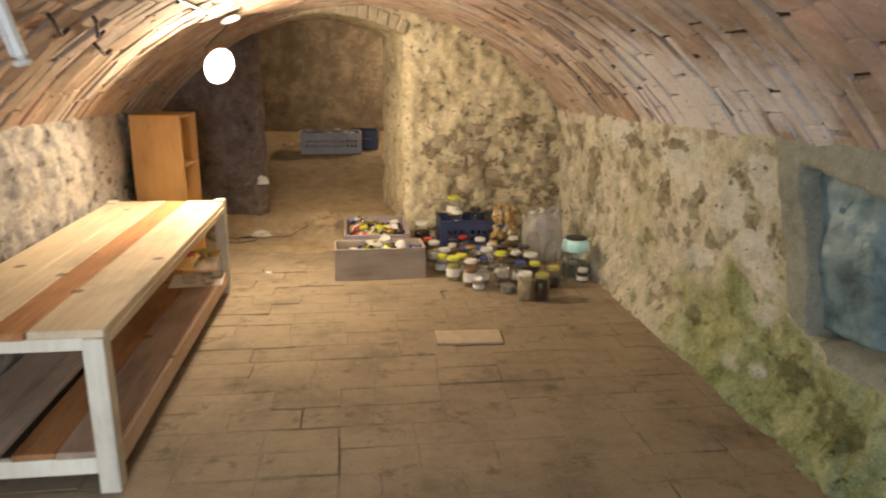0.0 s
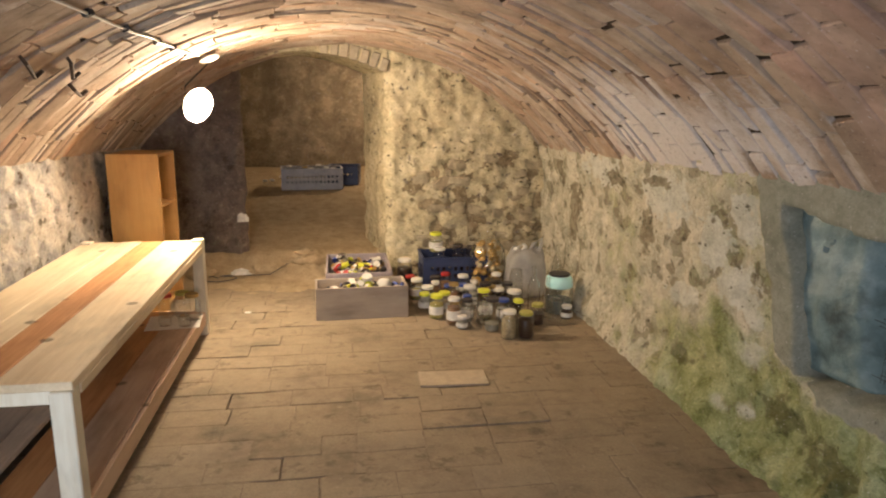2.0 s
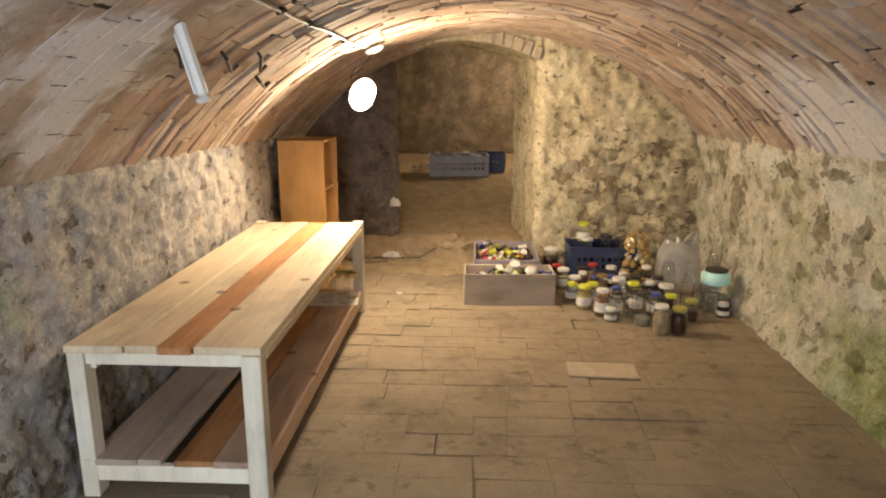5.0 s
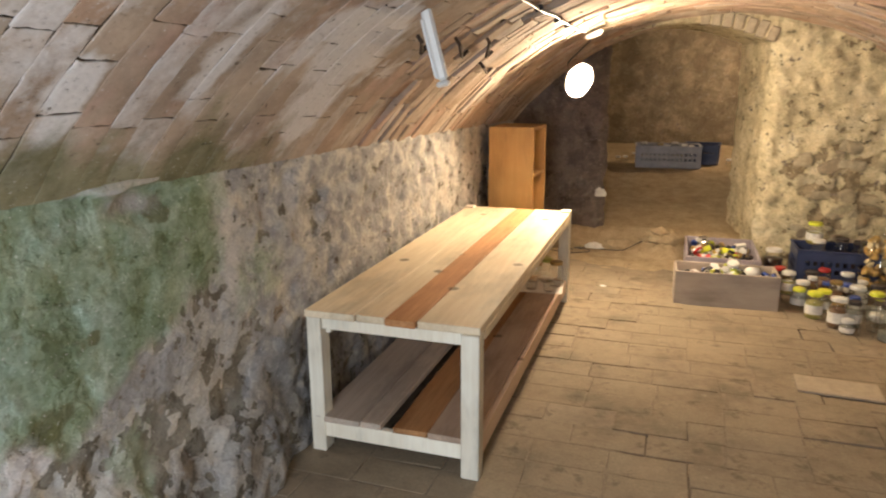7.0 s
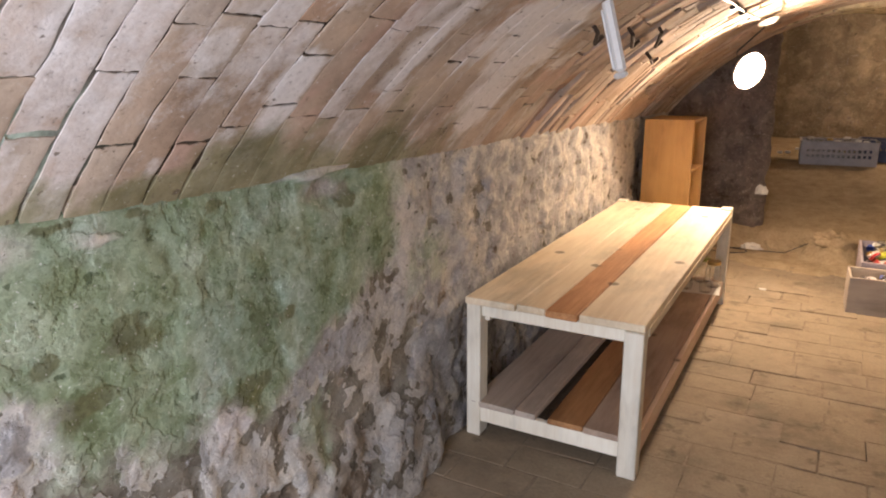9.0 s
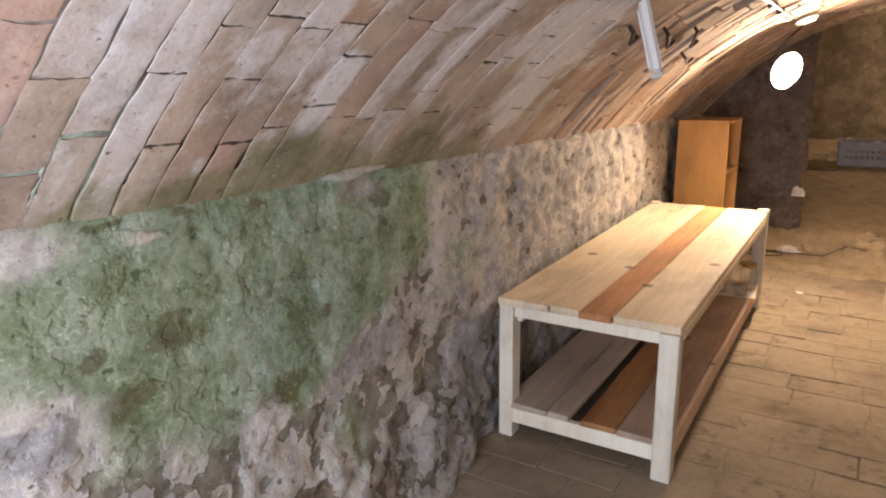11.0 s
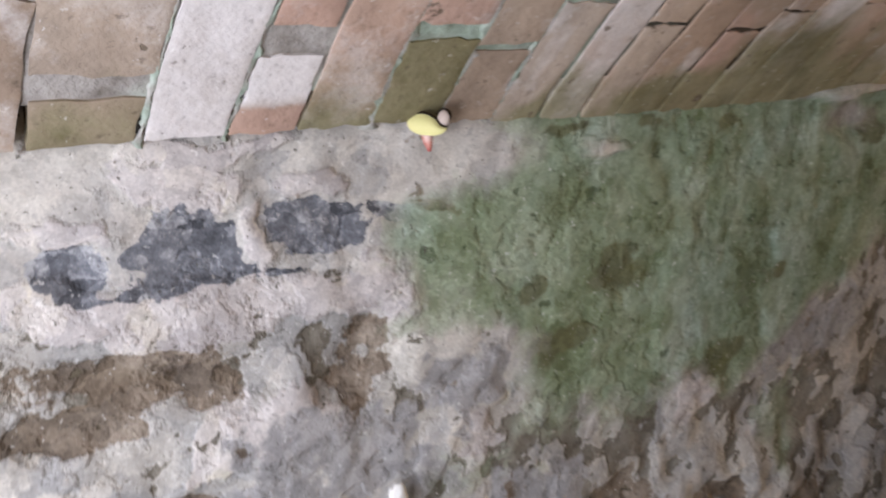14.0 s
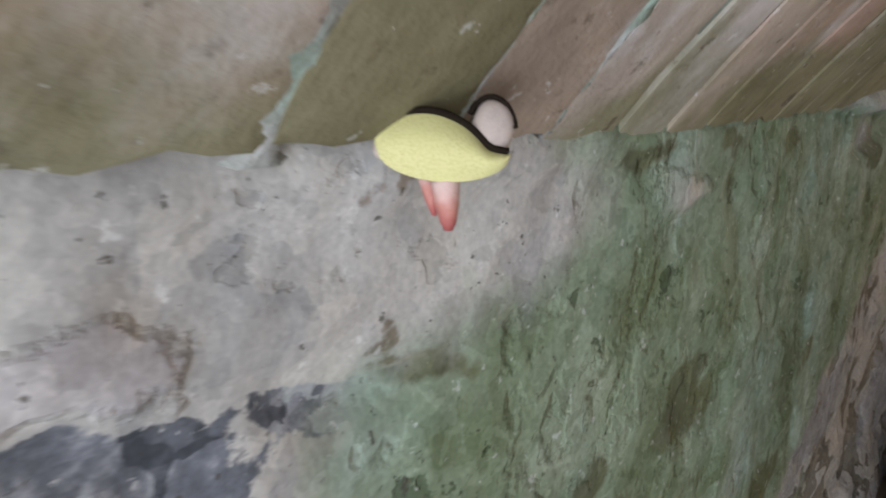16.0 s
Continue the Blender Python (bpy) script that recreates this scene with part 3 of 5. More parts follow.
    green = left_growth(u, v) * (1 - 0.8 * ledge) * (1 - 0.75 * blot(wu, wv, GREY + PALE))
    return (max(lime, 1.1 * ledge), green, 0.95 * blot(wu, wv, SLATE) * (1 - blot(wu, wv, ((0.137, 1.05, 0.012, 0.048, -14),))))


NICHE_Y0 = 0.95


def niche_depth(u, v):
    far = 2.275 - 0.24 * (1.05 - v)
    low = 0.46 + 0.10 * step(1.95, 1.5, u) + 0.03 * fbm(u * 6, 2, 1, 3)
    high = 1.03 - 0.04 * step(2.2, 1.9, u) + 0.015 * fbm(u * 6, 5, 1, 3)
    inside = step(far + 0.014, far - 0.014, u + 0.015 * fbm(v * 7, 1, 3, 3)) * step(NICHE_Y0 - 0.012, NICHE_Y0 + 0.012, u)
    return inside * step(low - 0.02, low + 0.02, v) * step(high + 0.014, high - 0.014, v)


def render_frame(u, v):
    """The smooth cement border round the niche."""
    edge = 2.43 - 0.24 * (1.1 - v) - 0.25 * step(0.52, 0.40, v) ** 2
    return step(edge + 0.025, edge - 0.02, u + 0.03 * fbm(u * 4, v * 6, 2)) * step(0.78, 0.84, u) * step(0.35, 0.42, v + 0.05 * fbm(u * 5, v * 5, 9))


# stains and scars of the right wall, with shade painted in at its near foot
RIGHT_PALE = ((2.52, 0.95, 0.12, 0.10, 0), (2.56, 0.66, 0.14, 0.09, 0), (2.46, 0.57, 0.08, 0.05, 0), (2.42, 0.40, 0.09, 0.05, 0), (2.56, 0.14, 0.07, 0.03, 0), (2.38, 0.18, 0.05, 0.03, 0), (2.75, 0.80, 0.12, 0.12, 0),
              (3.2, 0.95, 0.25, 0.12, 0), (3.0, 0.50, 0.16, 0.06, 0), (4.0, 1.0, 0.3, 0.08, 0))
# blots below v 0.15 stand for brown rubble and the shadow lying on it
RIGHT_BARE = ((3.43, 0.73, 0.10, 0.12, 0), (3.79, 0.97, 0.12, 0.05, 0), (3.05, 0.78, 0.05, 0.05, 0), (2.70, 0.91, 0.04, 0.035, 0), (2.74, 1.10, 0.07, 0.025, 0), (4.55, 0.64, 0.10, 0.20, 0), (3.30, 1.0, 0.12, 0.03, 0),
              (2.66, 0.52, 0.05, 0.03, 0), (4.85, 0.90, 0.12, 0.08, 0), (1.75, 0.10, 0.20, 0.12, 0), (2.15, 0.05, 0.2, 0.06, 0), (1.4, 0.12, 0.3, 0.12, 0), (2.62, 0.78, 0.05, 0.04, 0),
              (2.90, 0.62, 0.06, 0.05, 0), (3.15, 0.60, 0.05, 0.04, 0), (2.46, 0.76, 0.03, 0.05, 0), (3.6, 0.45, 0.08, 0.05, 0))
RIGHT_OLIVE = ((2.95, 0.21, 0.10, 0.05, 0), (3.4, 0.25, 0.2, 0.08, 0), (2.2, 0.28, 0.12, 0.05, 0), (1.9, 0.2, 0.14, 0.06, 0), (4.5, 0.5, 0.1, 0.15, 0))


def right_blots(u, v):
    wu, wv = u + 0.05 * fbm(u * 6, v * 8, 12.5, 5), v + 0.03 * fbm(u * 6, v * 8, 17.5, 5)
    calm = 1 - render_frame(u, v)
    return calm * blot(wu, wv, RIGHT_PALE), 0.0, calm * blot(wu, wv, RIGHT_BARE), blot(wu, wv, RIGHT_OLIVE)


def right_place(u, v):
    skin, d = wall_relief(u, v, 11.0)
    f = render_frame(u, v)
    d = d * (1 - 0.85 * f) + 0.012 * f
    d += 0.07 * step(0.28, 0.0, v + 0.06 * fbm(u * 3, 0, 5))
    d += (0.04 + 0.06 * step(2.3, 1.9, u)) * abs(fbm(u * 5, v * 6, 15, 3)) * step(0.5, 0.15, v) * step(3.4, 2.4, u)
    return Vector((RIGHT - d + (0.20 + 0.24 * step(2.0, 1.8, u)) * niche_depth(u, v) - 0.04 * step(0.75, 1.1, v), u, v))


def right_mask(u, v, p):
    skin, _ = wall_relief(u, v, 11.0)
    f = render_frame(u, v)
    green = 0.74 * step(0.62, 0.22, v + 0.30 * fbm(u * 3, v * 3, 8, 4)) * step(4.0, 2.6, u) + 0.30 * patch(u, v, 3.75, 0.55, 0.3, 0.5) + 0.36 * step(3.4, 2.5, u)
    green = max(green * (1 - 0.6 * f), 0.42 * f)
    return (0.50 + 0.24 * skin, green * (1 - 0.7 * blot(u, v, RIGHT_PALE)), -f)


wall_left = rough_sheet("wall_left", span(NEAR, -0.2, 0.03) + span(-0.2, 1.3, 0.008)[1:] + span(1.3, 5.85, 0.022)[1:], span(-0.05, 0.5, 0.018) + span(0.5, 1.24, 0.009)[1:],
                        left_place, left_mask, back=(-0.35, 0, 0), blots=left_blots)
tagged(wall_left, "old plastered rubble wall stained green with algae", "wall", kind="structure")
wall_right = rough_sheet("wall_right", span(NEAR, 0.9, 0.05) + span(0.9, 2.4, 0.012)[1:] + span(2.4, FAR + 0.1, 0.024)[1:], span(-0.05, 1.24, 0.016), right_place, right_mask, M_WALLYELLOW, back=(0.35, 0, 0), blots=right_blots)
wall_right.data.flip_normals()
tagged(wall_right, "rough plastered rubble wall with a rendered niche", "wall", kind="structure")

# far wall with its arched, slanting passage
D0, D1, B0, B1, BACK = -0.73, 0.335, -0.86, 0.20, 6.1


def arch(x):
    t = (x - (D0 + D1) / 2) / ((D1 - D0) / 2)
    return 1.75 - 0.02 * t - 0.12 * t * t


def far_mask(u, v, p):
    skin, _ = wall_relief(p[0] * 1.3, v * 1.2, 21.0)
    smooth = max(step(0.85, 1.15, v + 0.12 * fbm(p[0] * 4, v * 4, 3)), step(0.60, 0.42, p[0] + 0.1 * fbm(v * 4, 1, 2)), step(FAR + 0.02, FAR + 0.06, p[1]))
    return (0.36 + 0.22 * skin + 0.30 * smooth, 0.05 * step(0.5, 0.2, v), 0)


def pier(sign):
    """The wall beside the passage: its face along x, then round the corner along the jamb."""
    x_out, x_in, x_back, front = (RIGHT + 0.3, D1, B1, FAR) if sign > 0 else (LEFT - 0.3, -0.80, B0, 5.74)
    face, jamb = abs(x_out - x_in), BACK - front

    def at(u, v):
        skin, d = wall_relief(u * 1.3 + 3 * sign, v * 1.2, 21.0)
        d *= 1.5
        if u < face:
            edge = step(face - 0.05, face, u)
            return Vector((x_out + (x_in - x_out) * u / face + sign * 0.015 * edge, front - d * (1 - edge) + 0.01 * edge, v))
        w = (u - face) / jamb
        return Vector((x_in + (x_back - x_in) * w - sign * d * 0.7, front + 0.02 + jamb * w, v))

    us = span(0, face, 0.022) + span(face, face + jamb, 0.04)[1:]
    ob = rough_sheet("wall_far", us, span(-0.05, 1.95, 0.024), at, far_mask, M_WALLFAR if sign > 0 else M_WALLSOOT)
    if sign < 0:
        ob.data.flip_normals()
    core = link("wall_core", box(*((x_in + 0.06, front + 0.06) if sign > 0 else (x_out, front + 0.06)), -0.05, *((x_out, BACK) if sign > 0 else (x_in - 0.14, BACK)), 1.95, 0), M_MORTAR, ob)
    return tagged(ob, "rough rubble end wall beside an arched passage", "wall", kind="structure")


wall_far_right = pier(1)
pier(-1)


def stone_mesh(rnd):
    """An irregular flattened rubble stone."""
    bm = bmesh.new()
    bmesh.ops.create_icosphere(bm, subdivisions=2, radius=1)
    o = rnd.uniform(0, 50)
    for v in bm.verts:
        n = 1 + 0.5 * fbm(v.co.x * 1.6 + o, v.co.y * 1.3, v.co.z * 1.3, 3)
        c = v.co * n
        v.co = Vector([math.copysign(abs(q) ** 0.6, q) for q in c])
    me = bpy.data.meshes.new("stone")
    bm.to_mesh(me)
    bm.free()
    me.materials.append(M_STONE)
    return me


def set_stones(wall, count, place, seed):
    rnd = random.Random(seed)
    kinds = [stone_mesh(rnd) for _ in range(8)]
    for _ in range(count):
        m, size = place(rnd)
        ob = new("stone", rnd.choice(kinds))
        ob.parent = wall
        ob.matrix_basis = m @ Matrix.Diagonal((size * rnd.uniform(0.9, 1.7), 0.013, size * rnd.uniform(0.6, 1.0), 1))


def far_stone(rnd):
    x, z = rnd.uniform(D1 + 0.25, RIGHT - 0.05), rnd.uniform(0.05, 0.95)
    return pose(x, FAR - 0.004, z, rnd.gauss(0, 6), rnd.gauss(0, 14), rnd.gauss(0, 6)), rnd.uniform(0.03, 0.065)


set_stones(wall_far_right, 46, far_stone, 4)


def lintel_place(u, v):
    x = D0 - 0.01 + (D1 - D0 + 0.02) * u
    _, d = wall_relief(x * 1.3, 2, 21.0)
    low = arch(x)
    if v < 0.5:
        w = 1 - v / 0.5
        return Vector((x + (B0 - D0) * w, FAR + (BACK - FAR) * w, low + 0.01 * fbm(x * 8, w * 4, 3)))
    w = (v - 0.5) / 0.5
    return Vector((x, FAR - d * 0.6, low + (1.95 - low) * w))


lintel = rough_sheet("wall_far_arch", span(0, 1, 0.02), span(0, 1, 0.05), lintel_place, far_mask, M_WALLFAR)
tagged(lintel, "plastered wall over the arched passage", "wall", kind="structure")

# flat arch of whitewashed bricks over the passage
def voussoirs():
    rnd = random.Random(2)
    m = plain("whitewashed_arch_brick", (0.46, 0.39, 0.29), 0.9, wear=0.35, scale=25)
    for k in range(8, 15):
        x = D0 + 0.03 + (D1 - D0 - 0.06) * k / 14
        bm = box(-0.031, -0.02, 0.0, 0.031, 0.10, 0.10 + rnd.uniform(-0.01, 0.01), 0.006, 0.002)
        ob = part("arch_brick", bm, m, lintel)
        ob.matrix_basis = pose(x, FAR - 0.004 + rnd.uniform(-0.006, 0.004), arch(x) - 0.012, 0, 22 * (x + 0.2) / 0.53 + rnd.uniform(-2, 2), 0)


voussoirs()

# earth floor that climbs through the passage
def earth_place(u, v):
    ramp_up = -0.035 + 0.045 * step(4.55, 5.3, v) + 0.155 * step(5.45, 5.76, v + 0.06 * fbm(u * 4, 0, 3)) + 0.095 * step(5.75, 6.6, v) + 0.17 * step(6.4, 7.8, v) + 0.06 * step(8.0, 9.6, v)
    lump = 0.10 * patch(u, v, -0.30, 5.50, 0.17, 0.14)
    return Vector((u, v, ramp_up + lump * (1 + 0.5 * fbm(u * 14, v * 14, 3)) + 0.012 * fbm(u * 5, v * 5, 1) + 0.006 * fbm(u * 20, v * 20, 1)))


earth_floor = rough_sheet("earth_floor", span(-1.75, 1.75, 0.035), span(4.4, 9.8, 0.035), earth_place, None, M_EARTH)
tagged(earth_floor, "trodden earth floor climbing into the back cellar", "floor", kind="structure")


# back cellar behind the passage
def back_place(u, v):
    """Round three sides of the back cellar: u runs from 0 to 3."""
    x0, x1, y0, y1 = -1.5, 0.9, BACK, 9.6
    _, d = wall_relief(u * 3, v, 31.0)
    d *= 1.6
    if u < 1:
        return Vector((x0 + d, y0 + (y1 - y0) * u, v))
    if u < 2:
        return Vector((x0 + (x1 - x0) * (u - 1), y1 - d, v))
    return Vector((x1 - d, y1 - (y1 - y0) * (u - 2), v))


def back_mask(u, v, p):
    skin, _ = wall_relief(u * 3, v, 31.0)
    return (0.35 + skin * 0.3, 0, 0)


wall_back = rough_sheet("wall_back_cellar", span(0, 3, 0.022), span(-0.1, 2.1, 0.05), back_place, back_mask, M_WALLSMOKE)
tagged(wall_back, "dark blotched rubble walls of the back cellar", "wall", kind="structure")


def back_vault(u, v):
    x = -1.55 + 2.5 * u
    return Vector((x, BACK - 0.02 + 3.6 * v, 1.5 + 0.55 * math.sqrt(max(0, 1 - (2 * u - 1) ** 2)) + 0.03 * fbm(x * 3, v * 9, 2)))


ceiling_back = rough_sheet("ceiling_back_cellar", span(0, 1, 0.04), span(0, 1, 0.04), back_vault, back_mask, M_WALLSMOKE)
tagged(ceiling_back, "dark rough vault of the back cellar", "ceiling", kind="structure")

# near end wall with the doorway to the daylight, behind the walk
for name, x0, x1, z0, z1 in (("wall_near_left", LEFT - 0.3, -1.28, -0.05, 2.1), ("wall_near_right", -0.33, RIGHT + 0.3, -0.05, 2.1), ("wall_near_top", -1.28, -0.33, 1.66, 2.1)):
    tagged(link(name, box(x0, NEAR - 0.35, z0, x1, NEAR, z1, 0), M_WALL), "plastered rubble wall at the entrance", "wall", kind="structure")


def tone_at(x, yy, z, y):
    """Lime wash, algae and pink clay of the vault's ring that starts at y."""
    low = z - spring(yy)
    if x > -0.6:
        wash = 0.05 + (0.9 * patch(yy, x, 2.75, 1.42, 0.85, 0.26) + 0.26 * step(2.4, 3.2, yy) * step(0.2, 0.7, x)) * (x > 0)
        return (wash, 0.0, 0.5 * step(0.25, 0.4, fbm(y * 31, x * 2.2, 5, 2)) + 0.55 * step(2.0, 1.6, yy) * step(0.6, 1.1, x), 1)
    wash = 0.10 + 1.3 * patch(yy, x, 1.93, -1.17, 0.26, 0.15) + 1.0 * patch(yy, x, 2.0, -1.38, 0.12, 0.12) + 0.8 * patch(yy, x, 1.36, -1.25, 0.06, 0.12) + 0.8 * patch(yy, x, 1.02, -1.37, 0.05, 0.09) + 0.15 * step(1.3, 0.2, yy) + 0.15 * step(2.6, 1.8, yy) * step(0.10, 0.28, low)
    if yy < 2.7:
        wash += 0.25 * step(0.28, 0.42, fbm(yy * 9, x * 9, 12, 3)) + 0.2 * step(0.1, 0.3, fbm(y * 37, x * 1.5, 6, 2))
    algae = 0.95 * step(0.22, 0.0, low + 0.10 * fbm(yy * 5, x * 5, 3)) * step(0.55, 0.95, yy) * step(2.6, 1.5, yy)
    algae += 0.85 * step(0.075, -0.01, low + 0.07 * fbm(yy * 7, x * 7, 3)) * step(1.05, 0.6, yy) * step(0.36, 0.5, yy)
    pink = 0.35 * step(0.25, 0.4, fbm(y * 31, x * 2.2, 5, 2)) + 0.25 * step(0.0, 0.3, fbm(yy * 8, x * 8, 21, 3))
    if -0.09 < y < -0.07:
        wash, algae = 0.3, 0.55 * step(0.13, 0.0, low) + 0.15
    elif 0.02 < y < 0.03:
        wash, algae, pink = 0.95, 0.0, 0.0
    elif 0.11 < y < 0.12:
        white = step(0.015, 0.05, low) * (low < 0.097)
        wash, algae, pink = 1.05 * white, 0.0, 0.95 * (1 - white)
    elif 0.19 < y < 0.2:
        wash, algae, pink = 0.42, 0.25 + 0.6 * step(0.085, 0.0, low), 0.55 * step(0.04, 0.1, low)
    elif 0.28 < y < 0.29:
        wash, algae, pink = 0.1, 0.95 * (low < 0.105), 0.9 * (low > 0.105)
    elif 0.54 < y < 0.55:
        wash, pink = 0.75, 0.0
    return (wash, algae, pink, 1)


def grid_at(k, n, length):
    """Grid lines over a face, with two close to each edge."""
    rim = min(0.0035 / length, 0.2)
    if k <= 0 or k >= n:
        return 0.0 if k <= 0 else 1.0
    return rim + (1 - 2 * rim) * (k - 1) / (n - 2)


worn_faces = []


def lean(ang, y):
    """The rows near the entrance lean forward as they rise from the left wall."""
    k = 0.15 + 0.25 * step(0.34, 0.08, y) - 0.15 * step(0.7, 1.2, y)
    return y + k * min(0.18, max(0.0, ang + 0.90)) * (ang < 0)


def ragged_brick(verts, faces, cols, tone, a0, a1, y0, y1, ring, deep, seed, bias, na=14, ny=7):
    """A brick seen close: worn face and uneven edges."""
    base = len(verts)
    for i in range(-1, na + 2):
        for j in range(-1, ny + 2):
            s, t = grid_at(i, na, (a1 - a0) * RADIUS), grid_at(j, ny, y1 - y0)
            wall_side = i < 0 or j < 0 or i > na or j > ny
            ang, yy = a0 + (a1 - a0) * s, y0 + (y1 - y0) * t
            edge = min(min(s, 1 - s) * (a1 - a0) * RADIUS, min(t, 1 - t) * (y1 - y0))
            worn = 0.0006 * (1 - step(0.0, 0.003, edge)) * (0.6 + 0.8 * min(1, abs(fbm(ang * 30 + seed, yy * 40, 1, 3))))
            ang += 0.0030 * fbm(ang * 30, yy * 45 + seed, 3, 4)
            yy = lean(ang, yy) + 0.0052 * fbm(ang * 26, yy * 40 + seed, 7, 4)
            r = RADIUS - 0.001 + deep * 0.5 + worn + 0.0008 * fbm(ang * 22 + seed, yy * 30, 9, 4) + (0.08 if wall_side else 0)
            p = (r * math.sin(ang), yy, spring(yy) - (RADIUS - RISE) + r * math.cos(ang))
            verts.append(p)
            w, g, k, _ = tone(p[0], yy, p[2], ring)
            cols.append((w + bias, g, k, 1))
    n = ny + 3
    for i in range(na + 2):
        for j in range(ny + 2):
            q = base + i * n + j
            if 1 < i < na and 1 < j < ny:
                worn_faces.append(len(faces))
            faces.append((q, q + n, q + n + 1, q + 1))


# brick vault: rings of bricks on edge, joints deep and uneven
def build_vault():
    rnd = random.Random(5)
    verts, faces, cols = [], [], []
    half_angle = math.asin(HALF / RADIUS) + 0.012
    fixed = [-0.25, -0.165, -0.079, 0.026, 0.113, 0.192, 0.286, 0.380, 0.465, 0.545, 0.625, 0.70, 0.79, 0.88]
    # lengths of the first bricks over the left wall, and the open joint after the first
    known = {-0.079: (0.046, 0.012, 0.16), 0.026: (0.25, 0.0), 0.113: (0.075, 0.018, 0.15), 0.192: (0.15, 0.0), 0.286: (0.077, 0.010, 0.13), 0.380: (0.066, 0.004, 0.095, 0.15),
             0.465: (0.11, 0.004, 0.15), 0.545: (0.175, 0.0), 0.625: (0.09, 0.002, 0.14), 0.70: (0.17, 0.0), 0.79: (0.085, 0.003, 0.15)}
    y, rows = NEAR - 0.02, []
    while y < 5.78:
        width = rnd.uniform(0.078, 0.112)
        if y < 0.87 and y + width > -0.25:
            width = next(f for f in fixed if f > y + 0.03) - y
        rows.append((y, width))
        y += width
    for y, width in rows:
        a = -half_angle + 0.012 * step(0.5, 0.3, y)
        first = rnd.uniform(0.05, 0.15)
        lift = rnd.uniform(-0.005, 0.005)
        set_by = next((k for k in known if abs(k - y) < 0.001), None)
        lengths = list(known.get(set_by, ()))
        opening = lengths.pop(1) if lengths else 0.0
        while a < half_angle:
            la = rnd.choice((0.145, 0.148, 0.142, 0.15, 0.075)) * rnd.uniform(0.96, 1.04)
            if first:
                la, first = first, 0
            if lengths:
                la = lengths.pop(0)
            a0, a1 = a, min(a + la, half_angle)
            if opening:
                a1, opening = a1 - opening, 0.0
            a += la
            if a1 - a0 < 0.02:
                continue
            ga, gy = 0.0004 + rnd.random() * 0.0012, 0.003 + rnd.random() ** 2 * 0.008
            if a0 > 0.2:
                gy = 0.0045 + rnd.random() ** 2 * 0.010 if y > 2.1 else 0.0025 + rnd.random() ** 2 * 0.004
            if 0.9 <= y < 2.5 and a0 < -0.3:
                gy = 0.0012 + rnd.random() ** 2 * 0.002
            if y < 0.9 and a0 < 0:
                gy = 0.0014 + rnd.random() ** 2 * 0.004
            if a0 > 0.45 and y > 2.3:
                gy = 0.006 + rnd.random() ** 2 * 0.012
            if y > 1.3 and rnd.random() < (0.5 if a0 > 0.2 else 0.2) and a1 - a0 > 0.08:
                a1 -= rnd.uniform(0.003, 0.013 if a0 > 0.2 else 0.007)
            deep = lift + rnd.gauss(0, 0.0022) + (0.006 if rnd.random() < 0.05 else 0)
            tilt, chip = rnd.gauss(0, 0.0034), rnd.random()
            if y < 2.5 and a0 < -0.30:
                ragged_brick(verts, faces, cols, tone_at, a0 + ga, a1 - ga, y + gy, y + width - gy, y, max(-0.003, min(0.0012, deep * 0.15)), rnd.uniform(0, 90), 0.0 if set_by is not None and a0 < -0.86 else rnd.choice((-0.1, 0.0, 0.0, 0.15, 0.3, 0.5)) * (0.35 if y > 1.2 else 0.6), *((18, 8) if y < 1.0 else (9, 5)))
                continue
            base = len(verts)
            near = 1 - 0.7 * step(1.3, 0.8, y) * (a0 < 0)
            deep, tilt = deep * near, tilt * near
            sk = [rnd.gauss(0, 0.0016) for _ in range(8)]
            for layer, (inset, rr) in enumerate(((0.0, 0.09), (0.0, 0.0045 * near), (0.0035 * near, 0.0))):
                for k, (s, t) in enumerate(((0, 0), (1, 0), (1, 1), (0, 1))):
                    ang = a0 + ga + sk[k] + inset / RADIUS + (a1 - a0 - 2 * ga - 2 * inset / RADIUS) * s
                    yy = lean(ang, y + gy + sk[k + 4] + inset + (width - 2 * gy - 2 * inset) * t)
                    r = RADIUS + deep + rr + tilt * (t - 0.5) * 2
                    if layer and near > 0.9 and chip < 0.04 and k == int(chip * 100):
                        r += 0.012
                    verts.append((r * math.sin(ang), yy, spring(yy) - (RADIUS - RISE) + r * math.cos(ang)))
                    x, z = verts[-1][0], verts[-1][2]
                    cols.append(tone_at(x, yy, z, y))
            b = base
            for lo in (0, 4):
                for k in range(4):
                    k2 = (k + 1) % 4
                    faces.append((b + lo + k, b + lo + k2, b + lo + 4 + k2, b + lo + 4 + k))
            faces.append((b + 8, b + 9, b + 10, b + 11))
    me = bpy.data.meshes.new("ceiling")
    me.from_pydata(verts, [], faces)
    me.materials.append(M_VAULT)
    for k in worn_faces:
        me.polygons[k].use_smooth = True
    layer = me.color_attributes.new("mask", "FLOAT_COLOR", "POINT")
    layer.data.foreach_set("color", np.array(cols, dtype=np.float32).ravel())
    return tagged(new("ceiling", me), "low brick barrel vault of worn, uneven bricks", "vault", kind="structure")


ceiling = build_vault()


def mortar_place(u, v):
    ang = -math.asin(HALF / RADIUS) + 0.03 + (2 * math.asin(HALF / RADIUS) - 0.06) * u
    y = NEAR - 0.05 + (5.80 - NEAR + 0.05) * v
    soft = max(step(1.5, 1.0, y), step(2.52, 2.40, y) * step(-0.27, -0.33, ang))
